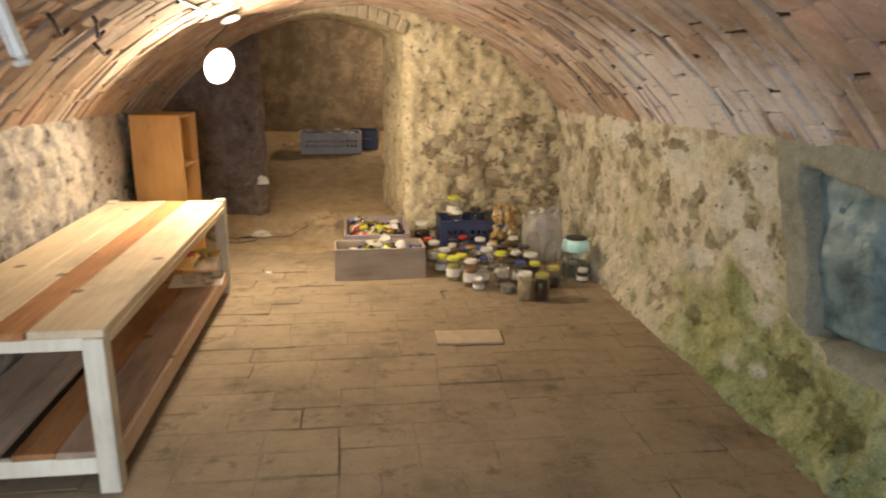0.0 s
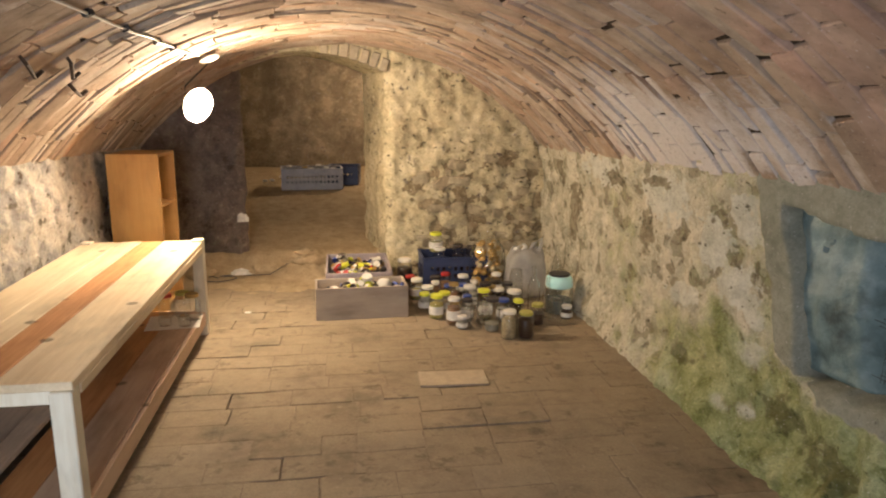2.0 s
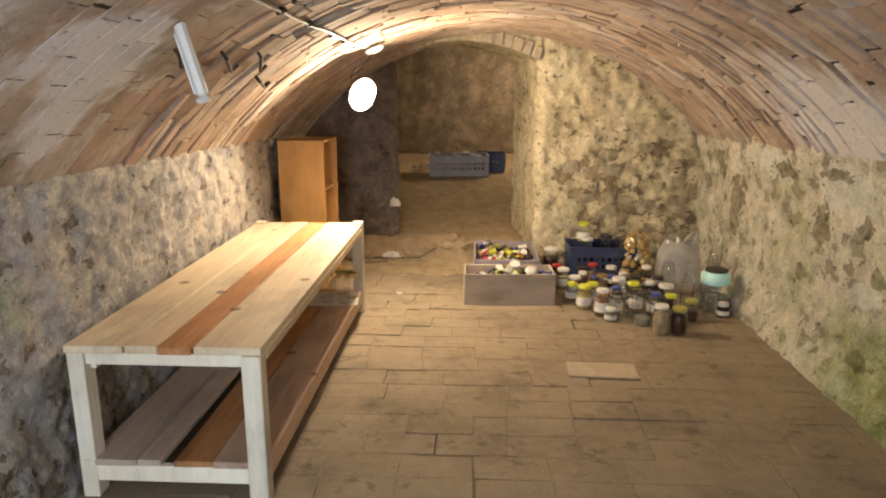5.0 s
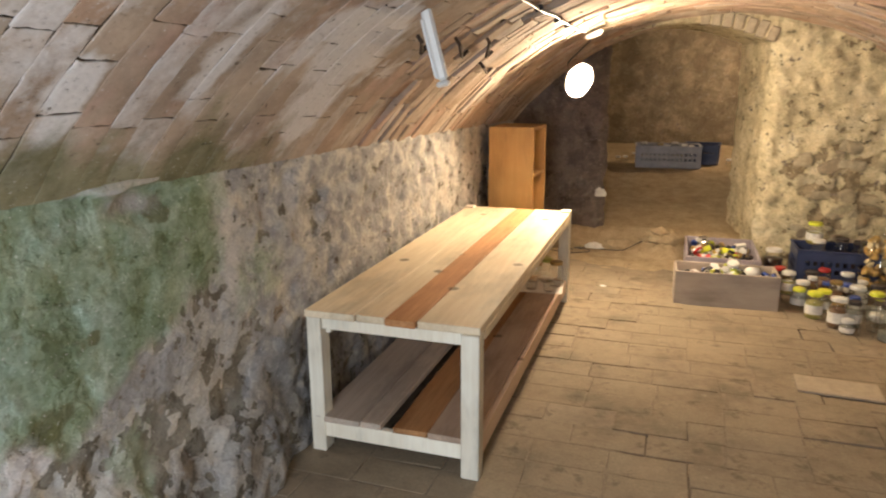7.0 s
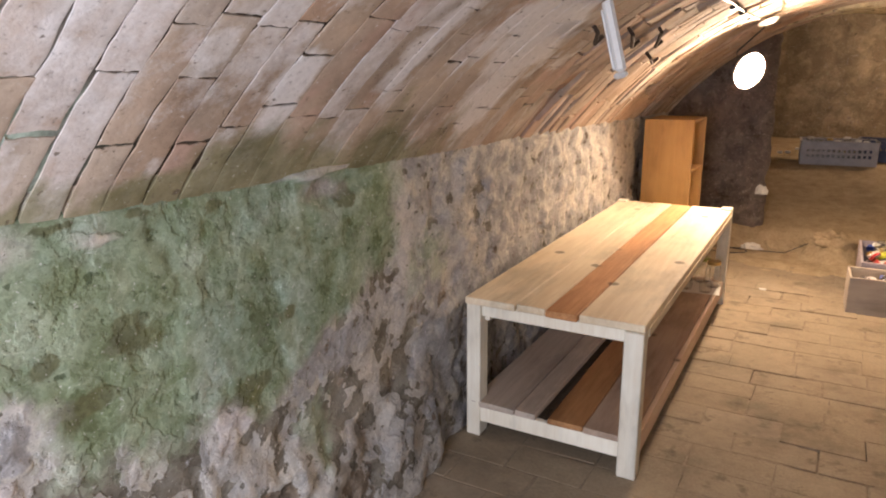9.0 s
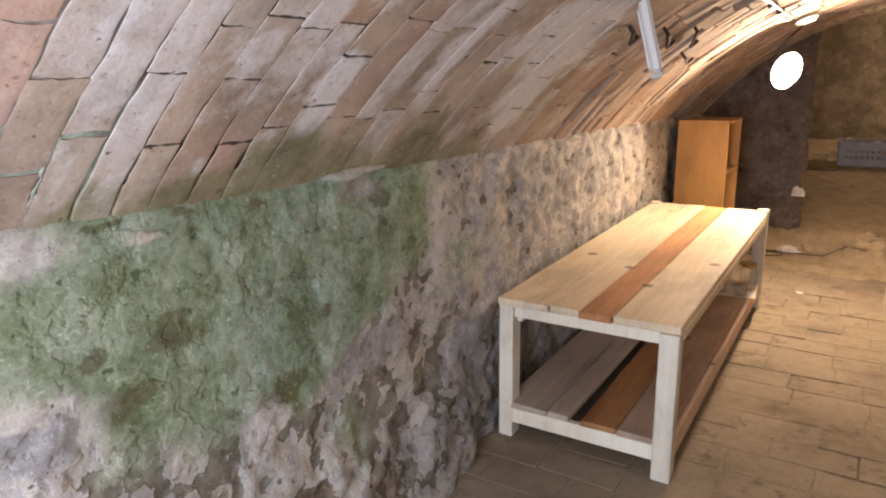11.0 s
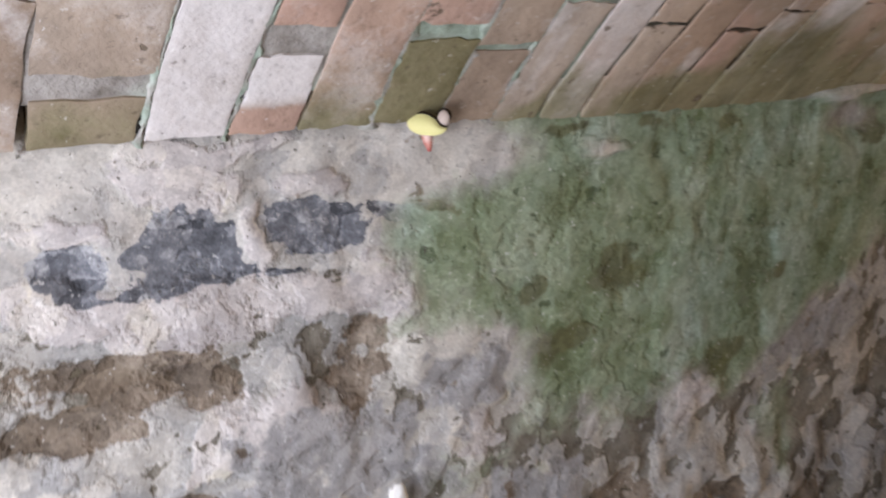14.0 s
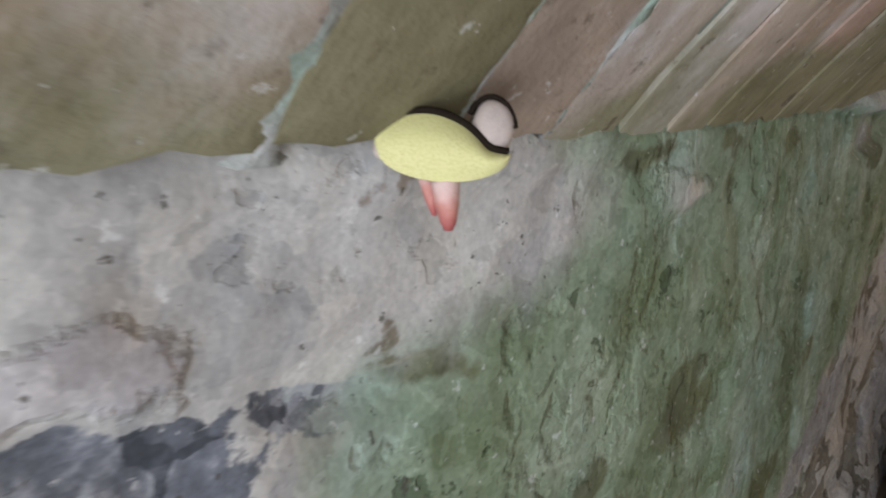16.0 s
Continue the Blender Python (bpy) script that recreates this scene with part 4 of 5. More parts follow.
    r = RADIUS + 0.015 - 0.0130 * soft + (0.004 - 0.0032 * soft) * fbm(ang * 14, y * 10, 4)
    return Vector((r * math.sin(ang), y, spring(y) - (RADIUS - RISE) + r * math.cos(ang)))


def joint_mask(u, v, p):
    return (0.85 * step(0.65, 0.35, p.y) * (p.x < 0), step(-1.25, -1.4, p.x) * step(0.75, 0.45, p.y) * step(0.0, 0.3, fbm(p.x * 9, p.y * 9, p.z * 9)), 0)


mortar = rough_sheet("ceiling_mortar", span(0, 1, 0.012), span(0, 1, 0.008), mortar_place, joint_mask, M_VAULTJOINT)
tagged(mortar, "lime mortar behind the vault bricks, darkened for joint shadows", "mortar", kind="structure")


def joint_filling(y0, length, width, seed):
    """Ragged mortar squeezed out of a joint near the springing, greenish with algae."""
    def at(u, v):
        ang = -math.asin(HALF / RADIUS) - 0.004 + length * u / RADIUS
        w = width * (0.6 + 1.6 * fbm(u * 14 + seed, seed, 1, 4)) * step(1.0, 0.8, u)
        y = lean(ang, y0) + 0.003 * fbm(u * 7, seed, 4, 3) + max(0.0015, w) * (v - 0.5)
        r = RADIUS + 0.0035 - (0.0042 + 0.001 * fbm(u * 20, v * 3, seed, 3)) * (1 - (2 * v - 1) ** 4)
        return Vector((r * math.sin(ang), y, spring(y) - (RADIUS - RISE) + r * math.cos(ang)))

    ob = rough_sheet("joint_filling", span(0, 1, 0.012), span(0, 1, 0.2), at, lambda u, v, p: (1, 0.5 + 0.4 * math.sin(u * 23 + seed), 0), M_VAULTJOINT)
    ob.parent = mortar


for k, (yj, long, wide) in enumerate(((0.113, 0.20, 0.012), (0.286, 0.22, 0.023), (0.380, 0.26, 0.016), (0.465, 0.20, 0.009), (0.026, 0.2, 0.011))):
    joint_filling(yj, long, wide, 3.7 * k)

def bed_place(u, v):
    return Vector((u, v, -0.0014 - 0.012 * step(0.16, 0.34, fbm(u * 2.6, v * 2.6, 14, 3))))


floor = rough_sheet("floor", span(LEFT - 0.3, RIGHT + 0.3, 0.05), span(NEAR - 0.4, 5.6, 0.05), bed_place, None, M_FLOORBED, back=(0, 0, -0.2))
tagged(floor, "worn brick floor, dusty, laid in staggered rows", "floor", kind="structure")


# ---- work table ----
def build_table():
    x0, x1, y0, y1, top = -1.515, -0.845, 2.085, 4.19, 0.575
    w = x1 - x0
    t = thing("work_table", x0, y0, 0, "long low table of raw planks with a lower shelf", "table")
    L = y1 - y0
    cuts = (0, 0.305, 0.475, 0.655, 1)
    for k, m in enumerate((M_PINE, M_PINE, M_REDWOOD, M_PINE)):
        part("plank", box(cuts[k] * w + 0.002, -0.012 + 0.008 * (k % 2), top - 0.028, cuts[k + 1] * w - 0.002, L + 0.01 * (k % 2), top, 0.003, 0.001), m, t,
             "red-brown stained plank" if k == 2 else "pale pine plank with knots")
    for k, (a, b, m) in enumerate(((0.03, 0.30, M_SHELFWOOD), (0.305, 0.46, M_SHELFWOOD), (0.50, 0.70, M_REDWOOD), (0.705, 0.955, M_GREYWOOD))):
        bm = box(a * w, 0.0, 0.125, b * w, L - 0.01, 0.148, 0.003, 0.002)
        if k == 1:
            for v in bm.verts:
                if v.co.y < L / 2 and v.co.x > a * w + 0.05:
                    v.co.x -= 0.022
        part("shelf_plank", bm, m, t, "weathered shelf plank")
    for lx, ly, dx, dy in ((0.0, 0.0, 0.058, 0.07), (w - 0.068, -0.018, 0.066, 0.07), (0.0, L - 0.07, 0.058, 0.07), (w - 0.062, L - 0.06, 0.062, 0.07)):
        tall = top + 0.012 if ly > 1 else top - 0.028
        part("leg", box(lx, ly, 0, lx + dx, ly + dy, tall, 0.004, 0.001), M_FRAME, t)
    part("end_rail", box(0.06, 0.008, top - 0.075, w - 0.07, 0.034, top - 0.03, 0.003), M_FRAME, t)
    part("end_rail", box(0.06, L - 0.034, top - 0.075, w - 0.07, L - 0.008, top - 0.03, 0.003), M_FRAME, t)
    part("end_rail", box(0.055, 0.006, 0.062, w - 0.068, 0.034, 0.124, 0.003), M_FRAME, t)
    part("end_rail", box(0.055, L - 0.034, 0.062, w - 0.068, L - 0.006, 0.124, 0.003), M_FRAME, t)
    part("side_rail", box(w - 0.014, 0.056, top - 0.062, w + 0.001, L - 0.065, top - 0.0285, 0.002), M_PINE, t)
    part("side_rail", box(w - 0.028, 0.054, 0.066, w - 0.008, L - 0.062, 0.146, 0.002), M_GREYWOOD, t, "weathered brown board")
    part("side_rail", box(0.06, 0.035, top - 0.10, 0.082, L - 0.03, top - 0.03, 0.003), M_FRAME, t)
    return t


table = build_table()


# ---- bookcase ----
def build_bookcase():
    t = thing("bookcase", -1.485, 4.60, 0.0, "narrow orange beech bookcase standing open to the room", "bookcase", rz=-3)
    d, w, h = 0.318, 0.36, 1.055
    part("side_panel", box(0, 0, 0.0, d, 0.018, h, 0.002), M_VENEER, t)
    part("side_panel", box(0, w - 0.018, 0.0, d, w, h, 0.002), M_VENEER, t)
    part("top_panel", box(0, 0.0185, h - 0.02, d, w - 0.0185, h, 0.002), M_VENEER, t)
    part("back_panel", box(0, 0.0185, 0.05, 0.006, w - 0.0185, h - 0.021, 0), M_VENEER, t)
    for z in (0.05, 0.36, 0.71):
        part("shelf", box(0.007, 0.0185, z, d - 0.006, w - 0.0185, z + 0.018, 0.002), M_VENEER, t)
    return t


build_bookcase()


# ---- lamp, cable and fittings under the vault ----
def aim(ob, at, axis):
    """Turns a thing so that its z runs along axis."""
    ob.matrix_basis = Matrix.Translation(at) @ Vector(axis).to_track_quat("Z", "Y").to_matrix().to_4x4()
    return ob


def build_lamp():
    t = thing("hanging_lamp", 0, 0, 0, "glaring round bulb in a dark holder hung from the vault", "lamp")
    glow = Shade("lit_bulb", 0.4)
    glow.color((0.9, 0.85, 0.8))
    glow.b.inputs["Emission Color"].default_value = (1.0, 0.79, 0.52, 1)
    glow.b.inputs["Emission Strength"].default_value = BULB_GLOW
    turn = BULB_AXIS.to_track_quat("Z", "Y").to_matrix().to_4x4()
    prof = [(0, 0.053)] + [(0.053 * math.sin(a), 0.053 * math.cos(a)) for a in (0.25, 0.5, 0.8, 1.1, 1.4, 1.7, 2.0, 2.25)] + [(0, -0.034)]
    b = part("bulb", lathe(prof, 24), glow.m, t, smooth=True)
    b.matrix_basis = Matrix.Translation(BULB) @ turn
    s = part("holder", lathe([(0, -0.135), (0.02, -0.135), (0.024, -0.078), (0.04, -0.068), (0, -0.065)], 24), M_DARKPLASTIC, t, smooth=True)
    s.matrix_basis = Matrix.Translation(BULB) @ turn
    # unseen dish, added to block light behind the bulb and widen its glare
    s = part("reflector", lathe([(0.04, -0.070), (0.075, -0.058), (0.098, -0.033), (0.103, -0.014), (0.099, -0.017), (0.073, -0.053), (0.04, -0.066), (0, -0.0645)], 28), plain("white_enamel", (0.75, 0.73, 0.7), 0.35, wear=0.1), t, "white dish added to shape the bulb's light and glare", True)
    s.matrix_basis = Matrix.Translation(BULB) @ turn
    tail = BULB - BULB_AXIS * 0.13
    part("cord", tube([tail, tail + Vector((0.0, 0.01, 0.08)), (-0.80, 4.40, 1.60), (-0.79, 4.40, vault_z(-0.79, 4.40) - 0.004)], 0.005), M_DARKPLASTIC, t)
    c = part("ceiling_plate", lathe([(0, 0), (0.055, 0), (0.06, 0.008), (0.05, 0.02), (0, 0.022)], 20), M_WHITEPLASTIC, t, "white ceiling plate")
    aim(c, (-0.78, 4.37, vault_z(-0.78, 4.37) - 0.03), (0.38, -0.1, -0.9))
    return t


build_lamp()


# a second bulb lights the back cellar from beside the passage
back_lamp = thing("cellar_bulb", 0.62, 8.45, 1.72, "bare lit bulb hanging in the back cellar", "lamp")
_g = Shade("lit_cellar_bulb", 0.4)
_g.b.inputs["Emission Color"].default_value = (1.0, 0.76, 0.48, 1)
_g.b.inputs["Emission Strength"].default_value = 1200
part("bulb", lathe([(0, -0.04), (0.02, -0.035), (0.032, -0.018), (0.032, 0.0), (0.02, 0.025), (0.012, 0.04), (0, 0.04)], 18), _g.m, back_lamp, smooth=True)
part("socket", lathe([(0, 0.041), (0.018, 0.041), (0.018, 0.085), (0, 0.09)], 16), M_DARKPLASTIC, back_lamp)
part("cord", tube([(0, 0, 0.088), (0.005, 0, 0.16), (0, 0, 0.30)], 0.004, 6), M_DARKPLASTIC, back_lamp)


def on_vault(x, y, gap=0.0):
    n = Vector((x, 0, vault_z(x, y) - spring(y) + RADIUS - RISE)).normalized()
    return Vector((x, y, vault_z(x, y))) - n * gap


cable = thing("ceiling_cable", 0, 0, 0, "white electric cable clipped along the brick vault", "cable")
part("wire", tube([on_vault(-0.86 + 0.03 * k / 12 + 0.004 * math.sin(k * 1.7), 1.2 + 3.1 * k / 12, 0.010 + 0.005 * (k % 2)) for k in range(13)], 0.0055), M_WHITEPLASTIC, cable)
for y in (1.7, 2.12, 2.52, 2.93, 3.42, 3.72, 4.05):
    p = on_vault(-0.845, y, 0.008)
    clip = part("clip", box(-0.017, -0.015, -0.014, 0.017, 0.015, 0.008, 0.004), M_DARKPLASTIC, cable, "black cable clip")
    clip.matrix_basis = Matrix.Translation(p) @ pose(0, 0, 0, 0, -25, 20 * math.sin(y * 9))


def build_batten():
    t = thing("batten_light", 0, 0, 0, "unlit white batten light hanging from the vault", "light")
    aim(t, (-1.022, 2.09, 1.575), (0.052, 0.012, -0.21))
    body = box(-0.017, -0.020, -0.03, 0.017, 0.014, 0.195, 0.009)
    part("body", body, M_WHITEPLASTIC, t)
    part("diffuser", box(-0.012, -0.027, 0.0, 0.012, -0.0205, 0.185, 0.005), plain("milky_diffuser", (0.70, 0.72, 0.74), 0.25, wear=0.08), t, "milky plastic diffuser")
    part("end_cap", box(-0.0195, -0.029, 0.1955, 0.0195, 0.016, 0.214, 0.008), M_WHITEPLASTIC, t, "rounded white end cap")
    return t


build_batten()

for k, (xa, ya, xb, yb) in enumerate(((-1.10, 2.62, -1.15, 2.80), (-1.06, 2.92, -1.13, 3.12), (-1.19, 3.30, -1.215, 3.44), (-1.12, 2.25, -1.16, 2.34))):
    hook = thing("iron_hook", 0, 0, 0, "bent rusty iron hook driven into the vault", "hook", "hooks in the vault")
    a, b = on_vault(xa, ya, -0.01), on_vault(xb, yb, 0.03)
    part("shank", tube([a, on_vault(xa, ya, 0.028), (on_vault(xa, ya, 0.034) + b) / 2, b, b + Vector((0.03, 0.0, 0.025))], 0.008, 6), M_IRON, hook)


# ---- niche: netting and sheet ----
sheet_mat = Shade("dusty_blue_sheet", 0.45, 0, 0.4)
_n = sheet_mat.noise(5, 6, 0.65)
sheet_mat.color(sheet_mat.ramp(_n, (0.34, (0.07, 0.10, 0.105)), (0.48, (0.15, 0.22, 0.23)), (0.64, (0.25, 0.34, 0.36))))
sheet_mat.bump(_n, 0.6, 0.03)


def sheet_place(u, v):
    return Vector((1.655 - 0.02 * step(2.0, 2.27, u) + 0.022 * fbm(u * 4, v * 5, 6) + 0.010 * fbm(u * 15, v * 9, 2) + 0.03 * step(2.2, 1.5, u) + 0.22 * step(1.98, 1.78, u + 0.07 * fbm(v * 4, u * 3, 1)), u, v))


niche_sheet = rough_sheet("plastic_sheet", span(1.64, 2.27, 0.016), span(0.46, 1.04, 0.016), sheet_place, None, sheet_mat.m, back=(0.004, 0, 0))
niche_sheet.data.flip_normals()
tagged(niche_sheet, "crumpled dusty pale blue sheet hung in the niche", "sheet")


def build_net():
    t = thing("wire_netting", 0, 0, 0, "rusty square wire netting across the niche", "netting")
    x = 1.615
    for k in range(66):
        y = 0.98 + k * 0.0138
        if y < 1.79:
            part("wire", tube([(x + 0.012 * math.sin(y * 6), y, 0.56), (x + 0.012 * math.sin(y * 6 + 2), y + 0.003, 0.80), (x + 0.01, y, 1.01 - 0.02 * (y < 1.5))], 0.0009, 4), M_IRON, t)
    for k in range(33):
        z = 0.565 + k * 0.0136
        part("wire", tube([(x + 0.004, 0.98, z), (x + 0.010, 1.4, z + 0.004), (x + 0.003, 1.86 - 0.15 * abs(math.sin(z * 17)), z)], 0.0010, 4), M_IRON, t)
    return t


build_net()
stick = thing("pale_stick", 1.63, 1.52, 0.60, "short pale stick lying on the niche sill", "stick", rz=70)
part("stick", tube([(-0.07, 0, 0.012), (0, 0.006, 0.017), (0.09, 0, 0.012)], 0.008), M_PAPER, stick)


# ---- jars, boxes and crates ----
def jar(x, y, r, h, lid="white", fill=None, level=0.7, label=False, words="", z=0.0, group="jars on the floor", rx=0.0, ry=0.0, rz=0.0, body=None):
    """A glass preserving jar, with its lid, contents and paper label."""
    t = thing("glass_jar", x, y, z, words, "jar", group, rz, rx, ry)
    hb = h - 0.018 if lid else h
    wall = 0.0025
    outer = [(0, 0), (r * 0.86, 0), (r * 0.97, 0.006), (r, 0.018), (r, hb * 0.74), (r * 0.95, hb * 0.82), (r * 0.80, hb * 0.90), (r * 0.80, hb)]
    outer.append((0, hb - 0.001))
    glass_body = part("glass", lathe(outer, 22), body or M_GLASS, t, smooth=True)
    if fill:
        top = max(0.02, hb * level)
        ri = r - wall - 0.0012
        part("contents", lathe([(0, 0.004), (ri * 0.9, 0.004), (ri, 0.012), (ri, min(top, hb * 0.74)), (ri * (0.93 if top < hb * 0.8 else 0.8), top), (0, top - 0.002)], 18), M_FILL[fill], t, smooth=True)
    if lid:
        rl = r * 0.86
        part("lid", lathe([(0, hb - 0.001), (rl * 0.985, hb - 0.002), (rl, hb + 0.001), (rl, hb + 0.013), (rl * 0.94, hb + 0.0175), (rl * 0.86, hb + 0.0165), (0, hb + 0.0165)], 22), M_LID[lid], t, lid + " metal lid" if lid != "green" else "olive-gold metal lid")
    if label:
        part("paper_label", lathe([(r + 0.0006, hb * 0.22), (r + 0.0011, hb * 0.22), (r + 0.0011, hb * 0.60), (r + 0.0006, hb * 0.60)], 22), M_LABEL, glass_body, "faded paper label")
    return t


jar(1.060, 3.85, 0.050, 0.163, "green", "dark", 0.86, words="jar of dark preserve with an olive-gold lid")
jar(0.955, 3.85, 0.048, 0.176, "white", "tan", 0.80, words="tall jar of pickled mushrooms with a white lid")
jar(0.706, 4.06, 0.037, 0.085, "white", "grey", 0.6, True, "small jar with a white lid and paper label")
jar(0.576, 4.29, 0.048, 0.160, "yellow", "yellow", 0.7, True, "labelled jar with a bright yellow lid")
jar(0.668, 4.15, 0.047, 0.178, "white", "brown", 0.72, True, "labelled jar of brown pickles with a white lid")
jar(0.765, 4.20, 0.040, 0.150, "dark", "grey", 0.6, True, "labelled jar with a dark lid")
jar(0.790, 4.02, 0.041, 0.185, None, None, words="tall empty clear glass jar without lid")
jar(0.884, 4.00, 0.049, 0.212, "dark", "grey", 0.25, words="tall clear jar with a dark lid")
jar(1.111, 4.33, 0.057, 0.160, "white", "dark", 0.5, words="wide jar with a white lid, half full")
jar(1.428, 4.17, 0.039, 0.092, "white", "dark", 0.75, True, "small dark jar with a white lid")
jar(1.087, 4.76, 0.042, 0.170, "white", "dark", 0.7, True, "dark labelled jar with a white lid")
jar(0.497, 4.75, 0.050, 0.150, "white", "yellow", 0.5, True, "jar with a white lid beside the wooden box")
jar(0.445, 5.10, 0.060, 0.215, "white", "dark", 0.75, words="large dark jar with a white lid")
jar(0.470, 4.93, 0.043, 0.130, "red", "brown", 0.6, words="jar with a red lid")
jar(0.555, 4.58, 0.047, 0.140, "white", "grey", 0.5, True, "cloudy labelled jar with a white lid")
jar(0.650, 4.43, 0.046, 0.137, "yellow", "tan", 0.6, True, "labelled jar with a yellow-green lid")
jar(0.745, 4.60, 0.042, 0.150, "gold", "brown", 0.6, words="brown jar with a gold lid")
jar(0.836, 4.48, 0.052, 0.162, "white", "grey", 0.55, True, "broad jar with a white lid")
jar(0.850, 4.82, 0.046, 0.150, "white", "dark", 0.6, True, "dark jar with a white lid and label")
jar(0.905, 4.35, 0.046, 0.168, "yellow", "grey", 0.5, words="clear jar with a yellow lid")
jar(0.960, 4.55, 0.050, 0.160, "dark", "brown", 0.6, words="brown jar with a black lid")
jar(0.640, 4.80, 0.045, 0.150, "dark", "brown", 0.6, words="dark-lidded jar of brown pickles")
jar(0.735, 4.92, 0.042, 0.142, "red", "brown", 0.6, words="jar with a red lid before the crate")
jar(1.000, 4.18, 0.044, 0.150, "blue", "grey", 0.5, True, "labelled jar with a blue lid")
jar(1.010, 4.05, 0.040, 0.120, "dark", "grey", 0.4, words="low clear jar with a dark lid")
jar(1.200, 4.08, 0.045, 0.140, "green", "dark", 0.6, words="dark jar with an olive-gold lid")
jar(1.200, 4.62, 0.048, 0.230, None, None, words="tall empty jar before the plastic bag")
jar(1.330, 4.12, 0.044, 0.160, None, None, words="empty clear jar by the blue container")
jar(1.130, 4.60, 0.045, 0.140, "dark", "dark", 0.6, words="dark jar with a black lid")
jar(0.700, 5.20, 0.052, 0.150, "yellow", "yellow", 0.55, True, "yellow-lidded jar set on the blue crate", z=0.245, group="jars on the crate")

rnd = random.Random(21)
for x, y in ((0.60, 4.40), (0.52, 4.47), (0.70, 4.30), (0.79, 4.33), (0.62, 4.66), (0.73, 4.74), (0.90, 4.66), (0.86, 4.14), (0.95, 4.72), (1.04, 4.46), (1.10, 4.18), (0.90, 4.24), (0.82, 4.68), (1.02, 4.62)):
    c = rnd.choice(("white", "yellow", "dark", "blue", "gold", "white", None))
    jar(x, y, rnd.uniform(0.034, 0.043), rnd.uniform(0.10, 0.15), c, rnd.choice((None, "grey", None, "dark", None, None)), 0.4, rnd.random() < 0.4,
        "small clear jar with a %s lid in the cluster" % c if c else "small open glass jar in the cluster")


def bottle(x, y, r, h, words, z=0.0, m=None, rz=0.0, group="bottles on the floor"):
    t = thing("glass_bottle", x, y, z, words, "bottle", group, rz)
    w = 0.002
    outer = [(0, 0), (r * 0.9, 0), (r, 0.01), (r, h * 0.55), (r * 0.85, h * 0.66), (r * 0.36, h * 0.80), (r * 0.33, h * 0.97), (r * 0.40, h * 0.975), (r * 0.40, h)]
    outer.append((0, h - 0.001))
    part("glass", lathe(outer, 20), m or M_GLASS, t, smooth=True)
    return t


bottle(1.229, 4.27, 0.042, 0.335, "tall clear glass bottle among the jars")
bottle(1.305, 4.20, 0.036, 0.27, "short clear bottle among the jars")
bottle(1.44, 4.42, 0.05, 0.33, "clear long-necked bottle by the wall")
bottle(1.46, 4.95, 0.05, 0.42, "tall clear bottle behind the plastic bag")
bottle(1.50, 4.62, 0.04, 0.40, "slim clear bottle by the wall")


def blue_container():
    t = thing("water_container", 1.412, 4.30, 0.0, "squat clear container with a bright pale blue band", "container")
    part("clear_body", lathe([(0, 0), (0.085, 0), (0.094, 0.012), (0.096, 0.15), (0.092, 0.176), (0.088, 0.182), (0, 0.183)], 26), M_GLASS, t, smooth=True)
    # blue plastic, its colour raised to stand for daylight glowing in it
    part("blue_band", lathe([(0, 0.1835), (0.086, 0.1835), (0.092, 0.19), (0.090, 0.235), (0.083, 0.252), (0.072, 0.262), (0, 0.2622)], 26), plain("pale_blue_plastic_top", (0.58, 0.97, 1.0), 0.3, wear=0.05), t, "pale blue plastic band, coloured brighter for daylight in it", True)
    part("cap", lathe([(0, 0.2625), (0.070, 0.2625), (0.072, 0.266), (0.069, 0.276), (0.03, 0.278), (0, 0.278)], 22), M_DARKPLASTIC, t, "dark flat cap")
    part("contents", lathe([(0, 0.005), (0.086, 0.006), (0.088, 0.10), (0, 0.10)], 22), plain("grey_liquid", (0.10, 0.12, 0.12), 0.2), t)
    return t


blue_container()


def plastic_bag():
    """A full, slumped carrier bag with two ears for handles."""
    m = Shade("milky_plastic_film", 0.42)
    m.b.inputs["Transmission Weight"].default_value = 0.2
    n = m.noise(9, 6, 0.65)
    m.color(m.ramp(n, (0.32, (0.50, 0.49, 0.50)), (0.5, (0.68, 0.66, 0.65)), (0.68, (0.86, 0.84, 0.81))))
    m.b.inputs["Alpha"].default_value = 0.42
    m.bump(n, 0.6, 0.02)
    t = thing("plastic_bag", 1.30, 4.74, 0.0, "milky grey plastic carrier bag standing full by the wall", "bag", rz=-12)
    bm = lathe([(0, 0), (0.12, 0.0), (0.145, 0.03), (0.15, 0.12), (0.14, 0.22), (0.130, 0.29), (0.118, 0.335), (0.09, 0.345), (0, 0.33)], 40)
    for v in bm.verts:
        a = math.atan2(v.co.y, v.co.x)
        fold = 1 + 0.16 * fbm(math.cos(a) * 2.5, math.sin(a) * 2.5, v.co.z * 9, 4) + 0.04 * math.sin(a * 7 + v.co.z * 14)
        v.co.x *= fold * 1.0
        v.co.y *= fold * 0.72
        v.co.z *= 1 + 0.06 * math.sin(a * 3)
    part("sack", bm, m.m, t, smooth=True)
    for sx, low in ((-1, 0.05), (1, 0.0)):
        ear = tube([(sx * 0.085, 0.0, 0.335), (sx * 0.09, 0.01, 0.375), (sx * 0.065, 0.012, 0.43), (sx * 0.03, 0.01, 0.39), (sx * 0.025, 0.0, 0.335)], 0.015, 8)
        for v in ear.verts:
            v.co.y *= 0.5
            v.co.x += 0.5 * max(0, v.co.z - 0.34)
            v.co.z -= low * max(0, v.co.z - 0.33) * 9
